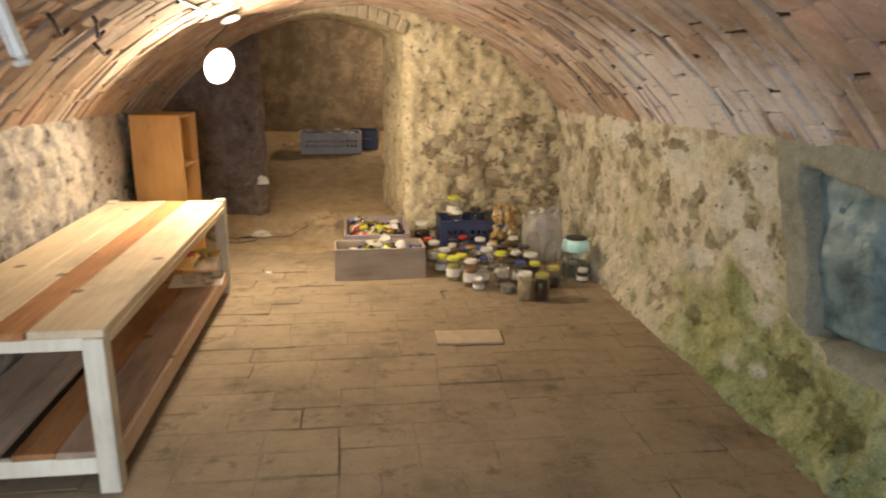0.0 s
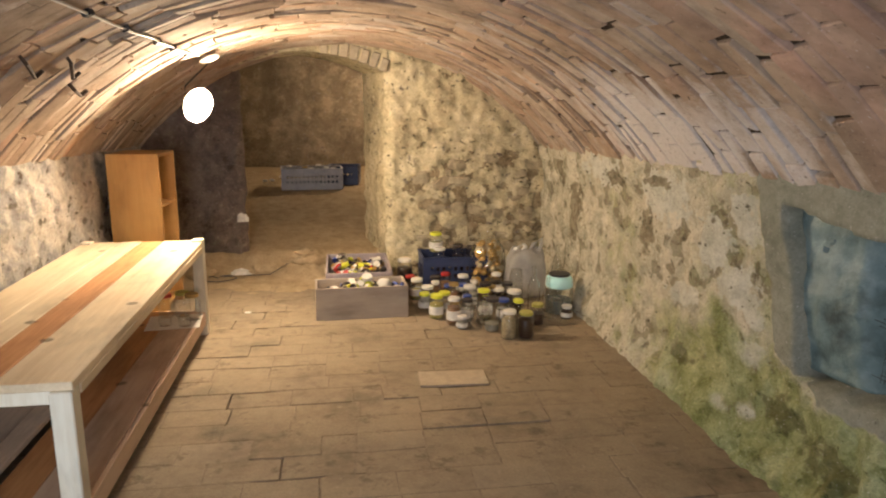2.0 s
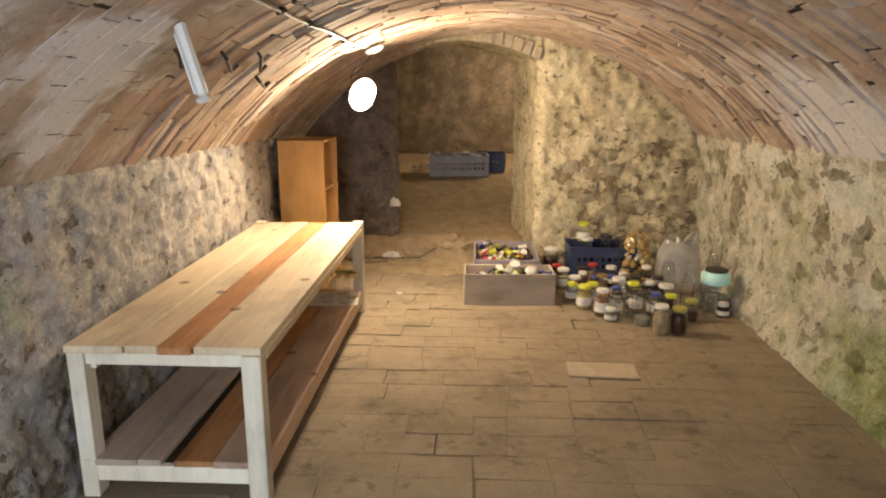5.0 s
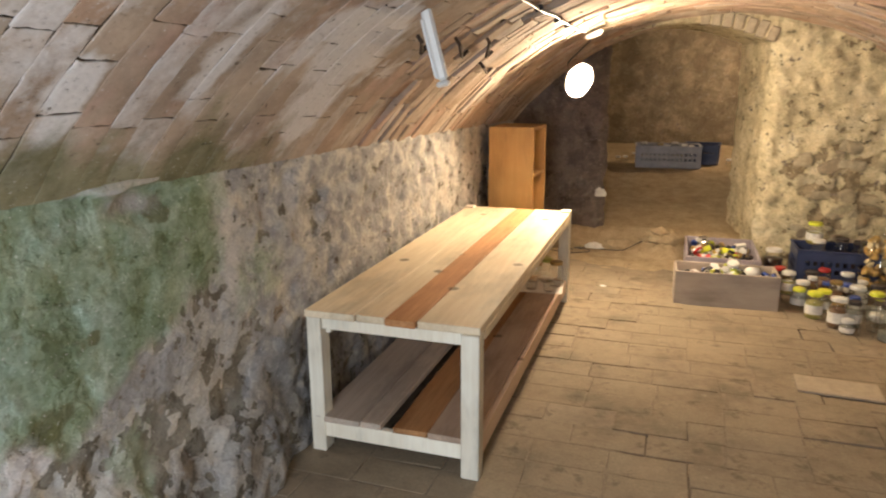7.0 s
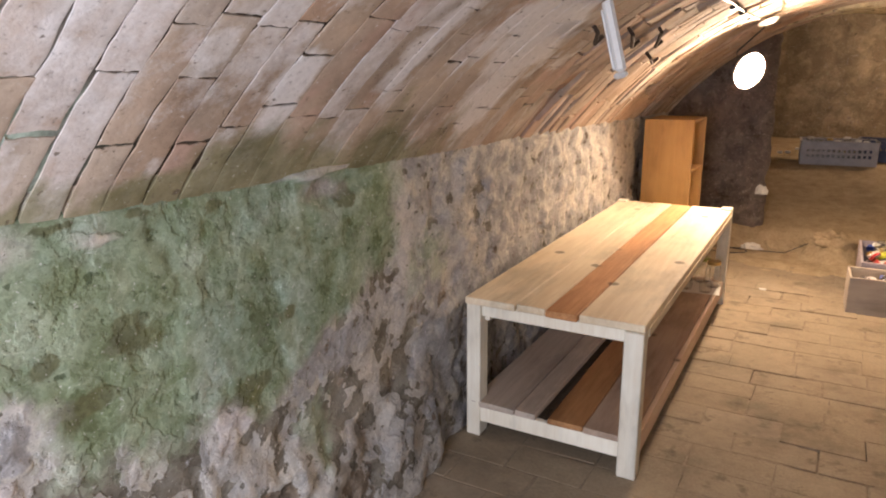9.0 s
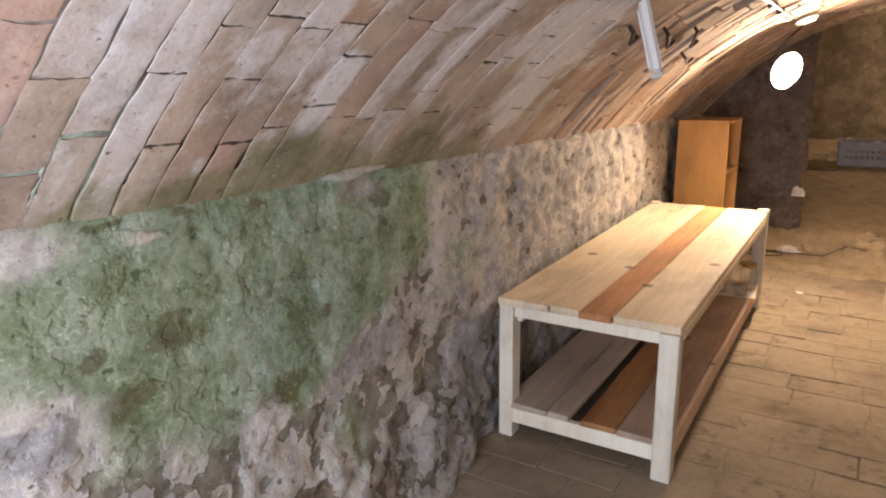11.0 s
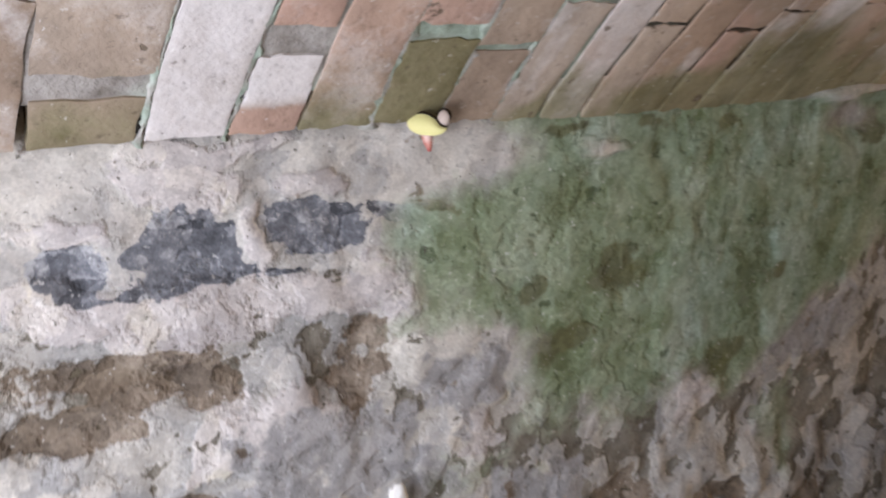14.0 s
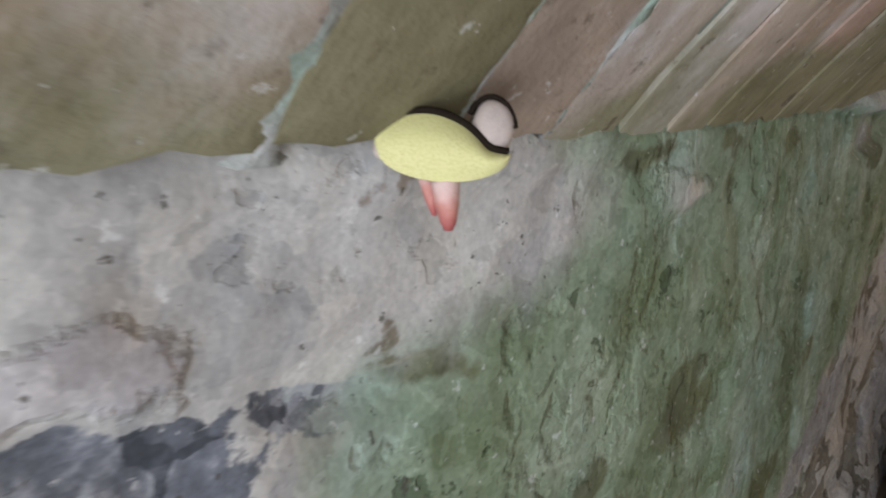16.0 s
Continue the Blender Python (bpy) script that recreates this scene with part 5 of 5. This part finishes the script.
        part("handle", ear, m.m if sx > 0 else M_WHITEPLASTIC, t, "twisted white bag handle", True)
    return t


plastic_bag()


def mushroom_bag():
    """A heap of dried mushrooms in a clear bag."""
    t = thing("dried_mushroom_bag", 1.075, 5.03, 0.0, "clear bag heaped with dried yellow-brown mushrooms", "bag")
    rnd = random.Random(3)
    tan = plain("dried_mushroom", (0.60, 0.38, 0.12), 0.75, wear=0.5, scale=35)
    pale = plain("pale_dried_slice", (0.70, 0.58, 0.36), 0.75, wear=0.4, scale=35)
    for k in range(130):
        a, f = rnd.random() * 6.28, k / 130
        rad = (0.135 - 0.045 * f) * math.sqrt(rnd.random())
        bm = lathe([(0, 0), (0.012, 0.004), (0.022, 0.016), (0.018, 0.022), (0.006, 0.018), (0, 0.017)], 9)
        for v in bm.verts:
            v.co *= rnd.uniform(0.85, 1.3)
        p = part("mushroom", bm, rnd.choice((tan, tan, pale)), t, smooth=True)
        p.matrix_basis = pose(rad * math.cos(a), rad * math.sin(a), 0.02 + 0.32 * f, rnd.uniform(0, 360), rnd.uniform(0, 360), rnd.uniform(0, 360))
    skin = [(0, 0), (0.14, 0.002), (0.16, 0.05), (0.155, 0.18), (0.125, 0.31), (0.065, 0.38), (0.075, 0.42)]
    bm = lathe(skin, 22)
    for v in bm.verts:
        n = 1 + 0.08 * fbm(v.co.x * 30, v.co.y * 30, v.co.z * 20, 2)
        v.co.x *= n
        v.co.y *= n
    part("clear_film", bm, M_GLASS, t, "crinkled clear film", True)
    return t


mushroom_bag()


def open_box(name, x, y, w, d, h, m, label, rz, board=0.014, trim=None):
    t = thing(name, x, y, 0, label, "box", rz=rz)
    part("bottom", box(board, board, 0.004, w - board, d - board, 0.016, 0.001), m, t)
    part("front_board", box(0, 0, 0, w, board, h, 0.002), m, t)
    part("back_board", box(0, d - board, 0, w, d, h, 0.002), m, t)
    part("end_board", box(0, board + 0.0005, 0, board, d - board - 0.0005, h, 0.002), m, t)
    part("end_board", box(w - board, board + 0.0005, 0, w, d - board - 0.0005, h, 0.002), m, t)
    return t


open_box("wooden_box", -0.205, 4.31, 0.60, 0.26, 0.215, M_BOXWOOD, "grey plywood box full of small jars and lids", 2)
open_box("wooden_crate", -0.145, 4.62, 0.46, 0.62, 0.235, plain("mauve_grey_board", (0.36, 0.31, 0.335), 0.8, wear=0.3, scale=9), "flat grey crate full of small packets and lids", 0)


def fill_box(x0, x1, y0, y1, z, n, seed, group, hues):
    """Loose lids, small jars and packets heaped in a box."""
    rnd = random.Random(seed)
    for k in range(n):
        x, y = rnd.uniform(x0, x1), rnd.uniform(y0, y1)
        zz = z + rnd.uniform(-0.015, 0.03)
        c = rnd.choice(hues)
        kind = rnd.random()
        if kind < 0.45:
            t = thing("jar_lid", x, y, zz, c + " metal jar lid lying loose in the box", "lid", group, rnd.uniform(0, 360), rnd.uniform(-55, 55), rnd.uniform(-55, 55))
            r = rnd.uniform(0.026, 0.038)
            part("shell", lathe([(0, 0.012), (r * 0.95, 0.012), (r, 0.008), (r, -0.006), (r - 0.002, -0.006), (r - 0.002, 0.007), (0, 0.009)], 18), M_LID[c], t)
        elif kind < 0.75:
            t = thing("small_jar", x, y, zz - 0.02, "small glass jar with a " + c + " lid tipped in the box", "jar", group, rnd.uniform(0, 360), rnd.uniform(40, 95), rnd.uniform(-30, 30))
            r = rnd.uniform(0.022, 0.03)
            part("glass", lathe([(0, 0), (r * 0.9, 0), (r, 0.008), (r, 0.05), (r * 0.8, 0.06), (r * 0.78, 0.056), (r - 0.002, 0.047), (r - 0.002, 0.009), (0, 0.003)], 16), M_GLASS, t, smooth=True)
            part("lid", lathe([(0, 0.061), (r * 0.85, 0.061), (r * 0.85, 0.073), (0, 0.074)], 16), M_LID[c], t)
        else:
            t = thing("small_packet", x, y, zz, c + " cardboard packet lying in the box", "packet", group, rnd.uniform(0, 360), rnd.uniform(-30, 30), rnd.uniform(-30, 30))
            part("carton", box(-0.035, -0.022, -0.012, 0.035, 0.022, 0.012, 0.002), M_LID[c], t)
            part("flap", box(-0.012, -0.023, -0.010, 0.012, -0.0225, 0.010, 0), M_LABEL, t)


fill_box(-0.03, 0.20, 4.38, 4.51, 0.175, 34, 4, "odds and ends in the box", ["white", "white", "white", "yellow", "dark", "blue"])
fill_box(0.28, 0.34, 4.38, 4.51, 0.165, 8, 6, "odds and ends in the box", ["white", "blue", "blue"])
fill_box(-0.15, -0.05, 4.38, 4.51, 0.14, 8, 7, "odds and ends in the box", ["gold", "dark", "dark", "white"])
fill_box(-0.08, 0.26, 4.70, 5.17, 0.195, 80, 9, "odds and ends in the crate", ["yellow", "white", "white", "red", "dark", "dark", "dark", "blue", "gold", "gold"])
crumpled_ball = lathe([(0, -0.045), (0.03, -0.04), (0.048, -0.015), (0.05, 0.01), (0.035, 0.038), (0, 0.046)], 16)
for v in crumpled_ball.verts:
    v.co *= 1 + 0.12 * fbm(v.co.x * 30, v.co.y * 30, v.co.z * 30, 3)
tagged(link("white_ball", crumpled_ball, M_PAPER, smooth=True), "round cream-white ball resting in the wooden box", "ball").matrix_basis = pose(0.245, 4.44, 0.195)
for x, y, r in ((0.13, 4.47, 0.042), (-0.04, 4.95, 0.04), (-0.02, 5.1, 0.045)):
    jar(x, y, r, 0.11, "white" if x > 0 else None, "grey", 0.5, words="cloudy jar standing in the box", z=0.16, group="jars in the boxes", rx=20)


def crate(name, x, y, z, w, d, h, m, label, rz=0.0, holes=True):
    """A plastic crate with pierced sides and a lip."""
    t = thing(name, x, y, z, label, "crate", rz=rz)
    part("base", box(-w / 2, -d / 2, 0, w / 2, d / 2, 0.008, 0.002), m, t)

    def side(length):
        bm = bmesh.new()
        nx, nz = int(length / 0.042), max(4, int((h - 0.02) / 0.042))
        th = 0.004
        xs = [-length / 2 + length * k / nx for k in range(nx + 1)]
        zs = [0.009 + (h - 0.009) * k / nz for k in range(nz + 1)]
        for i in range(nx):
            for j in range(nz):
                pierce = holes and 0 < i < nx - 1 and 0 < j < nz - 1
                cx, cz = (xs[i] + xs[i + 1]) / 2, (zs[j] + zs[j + 1]) / 2
                ring = [(xs[i], zs[j]), (xs[i + 1], zs[j]), (xs[i + 1], zs[j + 1]), (xs[i], zs[j + 1])]
                if pierce:
                    q = 0.58
                    hole = [(cx + (a - cx) * q, cz + (b - cz) * q) for a, b in ring]
                    for yy in (-th / 2, th / 2):
                        o = [bm.verts.new((a, yy, b)) for a, b in ring]
                        n = [bm.verts.new((a, yy, b)) for a, b in hole]
                        for k in range(4):
                            f = (o[k], o[(k + 1) % 4], n[(k + 1) % 4], n[k])
                            bm.faces.new(f if yy < 0 else f[::-1])
                    for k in range(4):
                        a, b = hole[k], hole[(k + 1) % 4]
                        bm.faces.new([bm.verts.new(p) for p in ((a[0], -th / 2, a[1]), (b[0], -th / 2, b[1]), (b[0], th / 2, b[1]), (a[0], th / 2, a[1]))])
                else:
                    for yy in (-th / 2, th / 2):
                        f = [bm.verts.new((a, yy, b)) for a, b in ring]
                        bm.faces.new(f if yy < 0 else f[::-1])
        return bm

    for length, dx, dy, turn in ((w, 0, -d / 2, 0), (w, 0, d / 2, 0), (d, -w / 2, 0, 90), (d, w / 2, 0, 90)):
        p = part("pierced_side", side(length), m, t)
        p.matrix_basis = pose(dx, dy, 0, 0, 0, turn)
    for length, dx, dy, turn in ((w, 0, -d / 2, 0), (w, 0, d / 2, 0), (d, -w / 2, 0, 90), (d, w / 2, 0, 90)):
        p = part("lip", box(-length / 2 - 0.006, -0.009, h, length / 2 + 0.006, 0.009, h + 0.012, 0.003), m, t)
        p.matrix_basis = pose(dx, dy, 0.001 * (turn > 0), 0, 0, turn)
    return t


crate("plastic_crate", 0.83, 5.17, 0.0, 0.50, 0.30, 0.225, M_BLUEPLASTIC, "dark blue pierced plastic crate standing behind jars")
for x, y, r, c in ((0.98, 5.14, 0.055, "dark"), (0.88, 5.22, 0.05, "dark"), (0.72, 5.12, 0.05, "white")):
    jar(x, y, r, 0.28, c, "dark", 0.7, words="dark jar standing in the blue crate", z=0.012, group="jars in the blue crate")
crate("grey_crate", -0.33, 7.80, 0.425, 0.66, 0.38, 0.22, M_GREYPLASTIC, "grey pierced plastic crate of jars on the earth", 4)
crate("dark_crate", 0.03, 8.12, 0.435, 0.36, 0.36, 0.20, M_BLUEPLASTIC, "dark plastic crate behind the grey one", -6)
rnd = random.Random(8)
for k in range(14):
    jar(-0.58 + 0.082 * (k % 7) + rnd.uniform(-0.01, 0.01), 7.68 + 0.17 * (k // 7), 0.034, 0.235 + rnd.uniform(-0.01, 0.02), rnd.choice((None, "white", "gold")), None, words="dusty glass jar standing in the grey crate", z=0.437, group="jars in the grey crate")
for x, y in ((-0.85, 7.9), (-0.78, 7.95), (-0.70, 8.3), (0.30, 7.9)):
    jar(x, y, 0.03, 0.09, "white", None, words="small dusty jar on the earth", z=0.42, group="jars in the back cellar")

# ---- things on the lower shelf of the table ----
sheet = thing("paper_sheet", -0.985, 3.95, 0.1485, "pale sheet of paper under the jars", "paper", rz=6)
part("leaf", box(-0.15, -0.13, 0, 0.14, 0.13, 0.002, 0.0004), M_PAPER, sheet)
for x, y, r, h, lid, w in ((-1.09, 3.98, 0.042, 0.14, "red", "clear empty jar with a red lid"), (-1.00, 3.99, 0.045, 0.15, "green", "clear jar with an olive-gold lid"),
                           (-0.93, 3.92, 0.045, 0.155, "gold", "clear jar with a pale lid"), (-1.06, 3.82, 0.035, 0.07, None, "low clear glass on the shelf"), (-0.95, 3.80, 0.035, 0.06, None, "small clear bowl on the shelf")):
    jar(x + 0.035, y + 0.07, r, h, lid, None, words=w, z=0.151, group="jars under the table")

# ---- bookcase contents ----
for y, h, m in ((4.67, 0.22, "gold"), (4.745, 0.26, "white"), (4.82, 0.2, "dark"), (4.89, 0.24, "gold")):
    jar(-1.28, y, 0.033, h, m, "grey", 0.4, words="dusty jar standing on a bookcase shelf", z=0.7285, group="jars in the bookcase")
for y, h in ((4.70, 0.2), (4.82, 0.17)):
    jar(-1.30, y, 0.04, h, "dark", "brown", 0.6, words="dark jar on a lower bookcase shelf", z=0.3785, group="jars in the bookcase")


# ---- small things on the ground ----
def crumpled(name, x, y, z, s, m, label, category, seed):
    bm = bmesh.new()
    bmesh.ops.create_icosphere(bm, subdivisions=3, radius=1)
    for v in bm.verts:
        n = 1 + 0.45 * fbm(v.co.x * 2 + seed, v.co.y * 2, v.co.z * 2, 4)
        v.co = Vector((v.co.x * n * s[0], v.co.y * n * s[1], max(-0.2 * s[2], v.co.z * n * s[2])))
    ob = link(name, bm, m)
    ob.matrix_basis = pose(x, y, z)
    return tagged(ob, label, category)


crumpled("crumpled_paper", -0.83, 5.50, earth_place(-0.83, 5.50).z + 0.012, (0.07, 0.05, 0.03), M_PAPER, "crumpled white paper lying on the floor", "paper", 2)
crumpled("paper_scrap", -0.66, 4.55, 0.003, (0.022, 0.015, 0.006), M_PAPER, "tiny torn scrap of white paper", "paper", 5)
crumpled("white_rag", -0.82, 5.715, 0.43, (0.04, 0.03, 0.055), M_PAPER, "white crumpled rag stuck on the jamb", "rag", 7)
tagged(link("power_cable", tube([(-1.12 + 0.13 * math.cos(k * 0.55) + 0.012 * k, 5.40 + 0.07 * math.sin(k * 0.55), earth_place(-1.12 + 0.13 * math.cos(k * 0.55) + 0.012 * k, 5.40 + 0.07 * math.sin(k * 0.55)).z + 0.007) for k in range(16)] + [(x, y, earth_place(x, y).z + 0.006) for x, y in ((-0.86, 5.49), (-0.75, 5.48), (-0.6, 5.47), (-0.45, 5.48))], 0.0032, 6), M_DARKPLASTIC), "dark cord lying coiled on the ground", "cord")
for k, (x, y, s) in enumerate(((-0.33, 5.50, 0.09), (-0.42, 5.60, 0.06))):
    tagged(crumpled("rubble_stone", x, y, earth_place(x, y).z + 0.01, (s, s * 0.7, s * 0.6), M_EARTH, "lump of rubble lying at the threshold", "stone", k * 3 + 1), group="rubble at the threshold")


def rubble_lump(rnd):
    bm = bmesh.new()
    bmesh.ops.create_icosphere(bm, subdivisions=3, radius=1)
    o = rnd.uniform(0, 50)
    for v in bm.verts:
        v.co *= 1 + 0.35 * fbm(v.co.x * 1.2 + o, v.co.y * 1.2, v.co.z * 1.2, 4)
    return bm


def rubble_stone(x, y, z, size, seed):
    rnd = random.Random(seed)
    ob = link("rubble_stone", rubble_lump(rnd), M_EARTH, smooth=True)
    ob.matrix_basis = pose(x, y, z, rnd.gauss(0, 6), rnd.gauss(0, 6), rnd.uniform(-25, 25)) @ Matrix.Diagonal((*size, 1))
    return tagged(ob, "dusty rubble stone half sunk in the earth threshold", "stone", "stones on the threshold")


for k, (x, y, sx, sy, sz) in enumerate(((-1.13, 5.52, 0.11, 0.07, 0.05), (-0.62, 5.56, 0.14, 0.06, 0.05), (-0.27, 5.50, 0.14, 0.08, 0.06))):
    rubble_stone(x, y, earth_place(x, y).z + 0.2 * sz, (sx, sy, sz), 30 + k)

tagged(link("loose_tile", box(-0.174, -0.088, 0.0, 0.174, 0.088, 0.014, 0.003, 0.002), plain("pale_loose_tile", (0.46, 0.37, 0.265), 0.85, wear=0.25, scale=22)), "pale loose brick tile lying on the floor", "tile").matrix_basis = pose(0.512, 3.262, 0.003, 0.4, 0.3, -2)


def shard():
    """A ragged lump of plaster, flat on the wall."""
    bm = bmesh.new()
    bmesh.ops.create_icosphere(bm, subdivisions=3, radius=1)
    for v in bm.verts:
        n = 1 + 0.45 * fbm(v.co.x * 1.5 + 3, v.co.y * 1.5, v.co.z * 1.5, 4)
        v.co = Vector((v.co.x * 0.009 * n, v.co.y * 0.015 * n, v.co.z * 0.03 * n))
    return bm


tagged(link("plaster_flake", shard(), M_PAPER, smooth=True), "bright white flake of loose plaster on the wall", "flake").matrix_basis = pose(LEFT + 0.022, 0.298, 0.62, 4, 0, 0)


# ---- bolete on the wall ----
def bolete():
    d = Vector((-0.642, 0.7155, -0.276)).normalized()
    right = d.cross(Vector((0, 0, 1))).normalized()
    up = right.cross(d)
    t = thing("bolete_mushroom", 0, 0, 0, "bolete with yellow pores and red stem growing from the wall", "mushroom")
    t.matrix_basis = Matrix.Translation(Vector((-1.530, 0.354, 1.175)) - 0.0015 * up) @ Matrix((right, up, -d)).transposed().to_4x4()
    k = 0.000221
    pores = Shade("yellow_pores", 0.75)
    f = pores.cells(900)
    pores.color(pores.mix(pores.ramp(pores.noise(90, 4), (0.35, 0.0), (0.65, 0.5)), pores.ramp(f, (0.0, (0.52, 0.47, 0.17)), (0.6, (0.67, 0.61, 0.28))), (0.62, 0.60, 0.25)))
    pores.bump(f, 0.12, 0.0004)
    skin = plain("dark_cap_skin", (0.018, 0.012, 0.008), 0.95, wear=0.4, scale=150, spec=0.1)
    flesh = plain("pale_cap_flesh", (0.52, 0.42, 0.36), 0.7, wear=0.25, scale=120)

    def top(s):
        return 58 * max(0, 1 - ((s + 0.30) / 0.95) ** 2) - 16 * step(0.3, 1, s)

    def low(s):
        return -62 * math.sqrt(max(0, 1 - s * s)) ** 0.9 - 6 * s

    def cushion(grow, lift, bulge, shift=0.0):
        bm = bmesh.new()
        rows = []
        for i in range(29):
            s = -1 + 2 * i / 28
            rows.append([bm.verts.new((s * (120 + grow) * k, ((low(s) - grow * 0.2) + (top(s) + grow + 2 + shift - low(s)) * j / 12) * k,
                                       lift + bulge * (1 - s * s) ** 0.6 * math.sin(math.pi * j / 12))) for j in range(13)])
        for a, b in zip(rows, rows[1:]):
            for j in range(12):
                bm.faces.new((a[j], b[j], b[j + 1], a[j + 1]))
        return bm

    front = cushion(0, 0.003, 0.006)
    part("pore_surface", front, pores.m, t, "bright yellow pores", True)
    edge = [(-1 + 1.94 * i / 24) for i in range(25)]
    part("cap_rim", tube([(s * 121 * k, (top(s) + 6) * k, 0.0035) for s in edge], 6.5 * k, 8), skin, t, "dark brown cap edge", True)
    back = cushion(-3, 0.001, -0.014, 9)
    bmesh.ops.reverse_faces(back, faces=back.faces)
    part("cap", back, skin, t, "dark brown cap skin", True)

    def lobe(cx, cy, rx, ry, z, depth, m, name, label):
        bm = lathe([(0, 1)] + [(math.sin(a), math.cos(a)) for a in (0.4, 0.8, 1.2, 1.57)] + [(0.9, -0.5), (0, -0.8)], 22)
        for v in bm.verts:
            q = v.co.copy()
            v.co = Vector(((cx + rx * q.x + 5 * math.sin(q.y * 3)) * k, (cy + ry * q.y) * k, z + depth * q.z))
        return part(name, bm, m, t, label, True)

    lobe(84, 26, 40, 60, -0.001, 0.005, flesh, "curled_lobe", "pale curled edge of the cap")
    lobe(86, 37, 41, 61, -0.004, 0.004, skin, "lobe_rim", "dark edge of the curled lobe")
    lobe(-108, 8, 14, 30, 0.0005, 0.003, flesh, "curled_lobe", "pale curled edge of the cap")
    part("lobe_edge", tube([((84 + 43 * math.cos(a)) * k, (28 + 62 * math.sin(a)) * k, -0.0005) for a in [0.1 + 2.5 * i / 18 for i in range(19)]], 5.5 * k, 8), skin, t, "dark edge of the curled lobe", True)
    red = Shade("red_stem", 0.6)
    along = red.node("ShaderNodeSeparateXYZ")
    red.put(along.inputs[0], red.node("ShaderNodeTexCoord").outputs["Object"])
    blush = red.calc("ADD", red.calc("MULTIPLY", along.outputs[2], 40.0), red.calc("MULTIPLY", red.calc("SUBTRACT", red.noise(160, 4), 0.5), 0.5))
    red.color(red.ramp(blush, (0.08, (0.36, 0.085, 0.075)), (0.4, (0.52, 0.22, 0.17)), (0.8, (0.70, 0.50, 0.44))))
    red.bump(red.noise(300, 3), 0.3, 0.001)
    stem = lathe([(0, 0), (0.0018, 0.0006), (0.0034, 0.004), (0.0048, 0.011), (0.0058, 0.02), (0, 0.024)], 18)
    p = part("stem", stem, red.m, t, "red stem, paler under the cap", True)
    p.matrix_basis = Matrix.Translation((0.0020, -0.0325, -0.006)) @ pose(0, 0, 0, -76, 0, 4)
    sliver = lathe([(0, 0), (0.0012, 0.001), (0.0022, 0.006), (0.003, 0.016), (0, 0.018)], 12)
    p = part("stem_sliver", sliver, red.m, t, "torn pinkish strip of the stem", True)
    p.matrix_basis = Matrix.Translation((-0.0035, -0.0265, -0.008)) @ pose(0, 0, 0, -76, 0, 14)
    return t


bolete()


# ---- floor bricks ----
BL, BW = 0.288, 0.163


def brick_mesh(rnd, length, width):
    hx, hy = length / 2 - rnd.uniform(0.0005, 0.0045), width / 2 - rnd.uniform(0.0005, 0.004)
    vs, fs = [], []
    j = [(rnd.gauss(0, 0.0025), rnd.gauss(0, 0.0025)) for _ in range(4)]
    for inset, z in ((0, -0.055), (0, -0.0016), (0.003, 0.0)):
        for k, (sx, sy) in enumerate(((-1, -1), (1, -1), (1, 1), (-1, 1))):
            vs.append((sx * (hx - inset) + j[k][0], sy * (hy - inset) + j[k][1], z + (rnd.gauss(0, 0.0005) if z > -0.01 else 0)))
    for lo in (0, 4):
        for k in range(4):
            fs.append((lo + k, lo + (k + 1) % 4, lo + 4 + (k + 1) % 4, lo + 4 + k))
    fs.append((8, 9, 10, 11))
    me = bpy.data.meshes.new("brick")
    me.from_pydata(vs, [], fs)
    me.materials.append(M_FLOOR)
    return me


def lay_floor():
    rnd = random.Random(11)
    whole = [brick_mesh(rnd, BL, BW) for _ in range(14)]
    half = [brick_mesh(rnd, BL / 2, BW) for _ in range(6)]
    rest_v, rest_f = [], []
    row = 0
    y = -0.671
    while y < 5.15:
        x = LEFT + 0.02 - rnd.random() * 0.04 - (row % 2) * BL / 2
        while x < RIGHT + 0.05:
            short = rnd.random() < 0.10
            length = BL / 2 if short else BL
            me = rnd.choice(half if short else whole)
            cx, cy = x + length / 2, y + BW / 2
            proud = 0.007 * (0.25 < cx < 0.66 and 2.92 < cy < 3.07 or 0.3 < cx < 0.76 and 2.76 < cy < 2.91 or -1.1 < cx < -0.5 and 3.74 < cy < 3.88)
            place = pose(cx, cy + rnd.gauss(0, 0.0025), proud + max(-0.0008, rnd.gauss(0, 0.0005)) + (0.0045 if rnd.random() < 0.05 else 0), rnd.gauss(0, 0.10), rnd.gauss(0, 0.07), rnd.gauss(0, 0.35) + 180 * rnd.randint(0, 1))
            if y > 1.2:
                ob = new("brick", me)
                ob.parent = floor
                ob.matrix_basis = place
            else:
                n = len(rest_v)
                rest_v += [tuple(place @ v.co) for v in me.vertices]
                rest_f += [tuple(n + i for i in p.vertices) for p in me.polygons]
            x += length
        y += BW
        row += 1
    tagged(link("brick_rows", (rest_v, rest_f), M_FLOOR, floor), kind="stuff")


lay_floor()
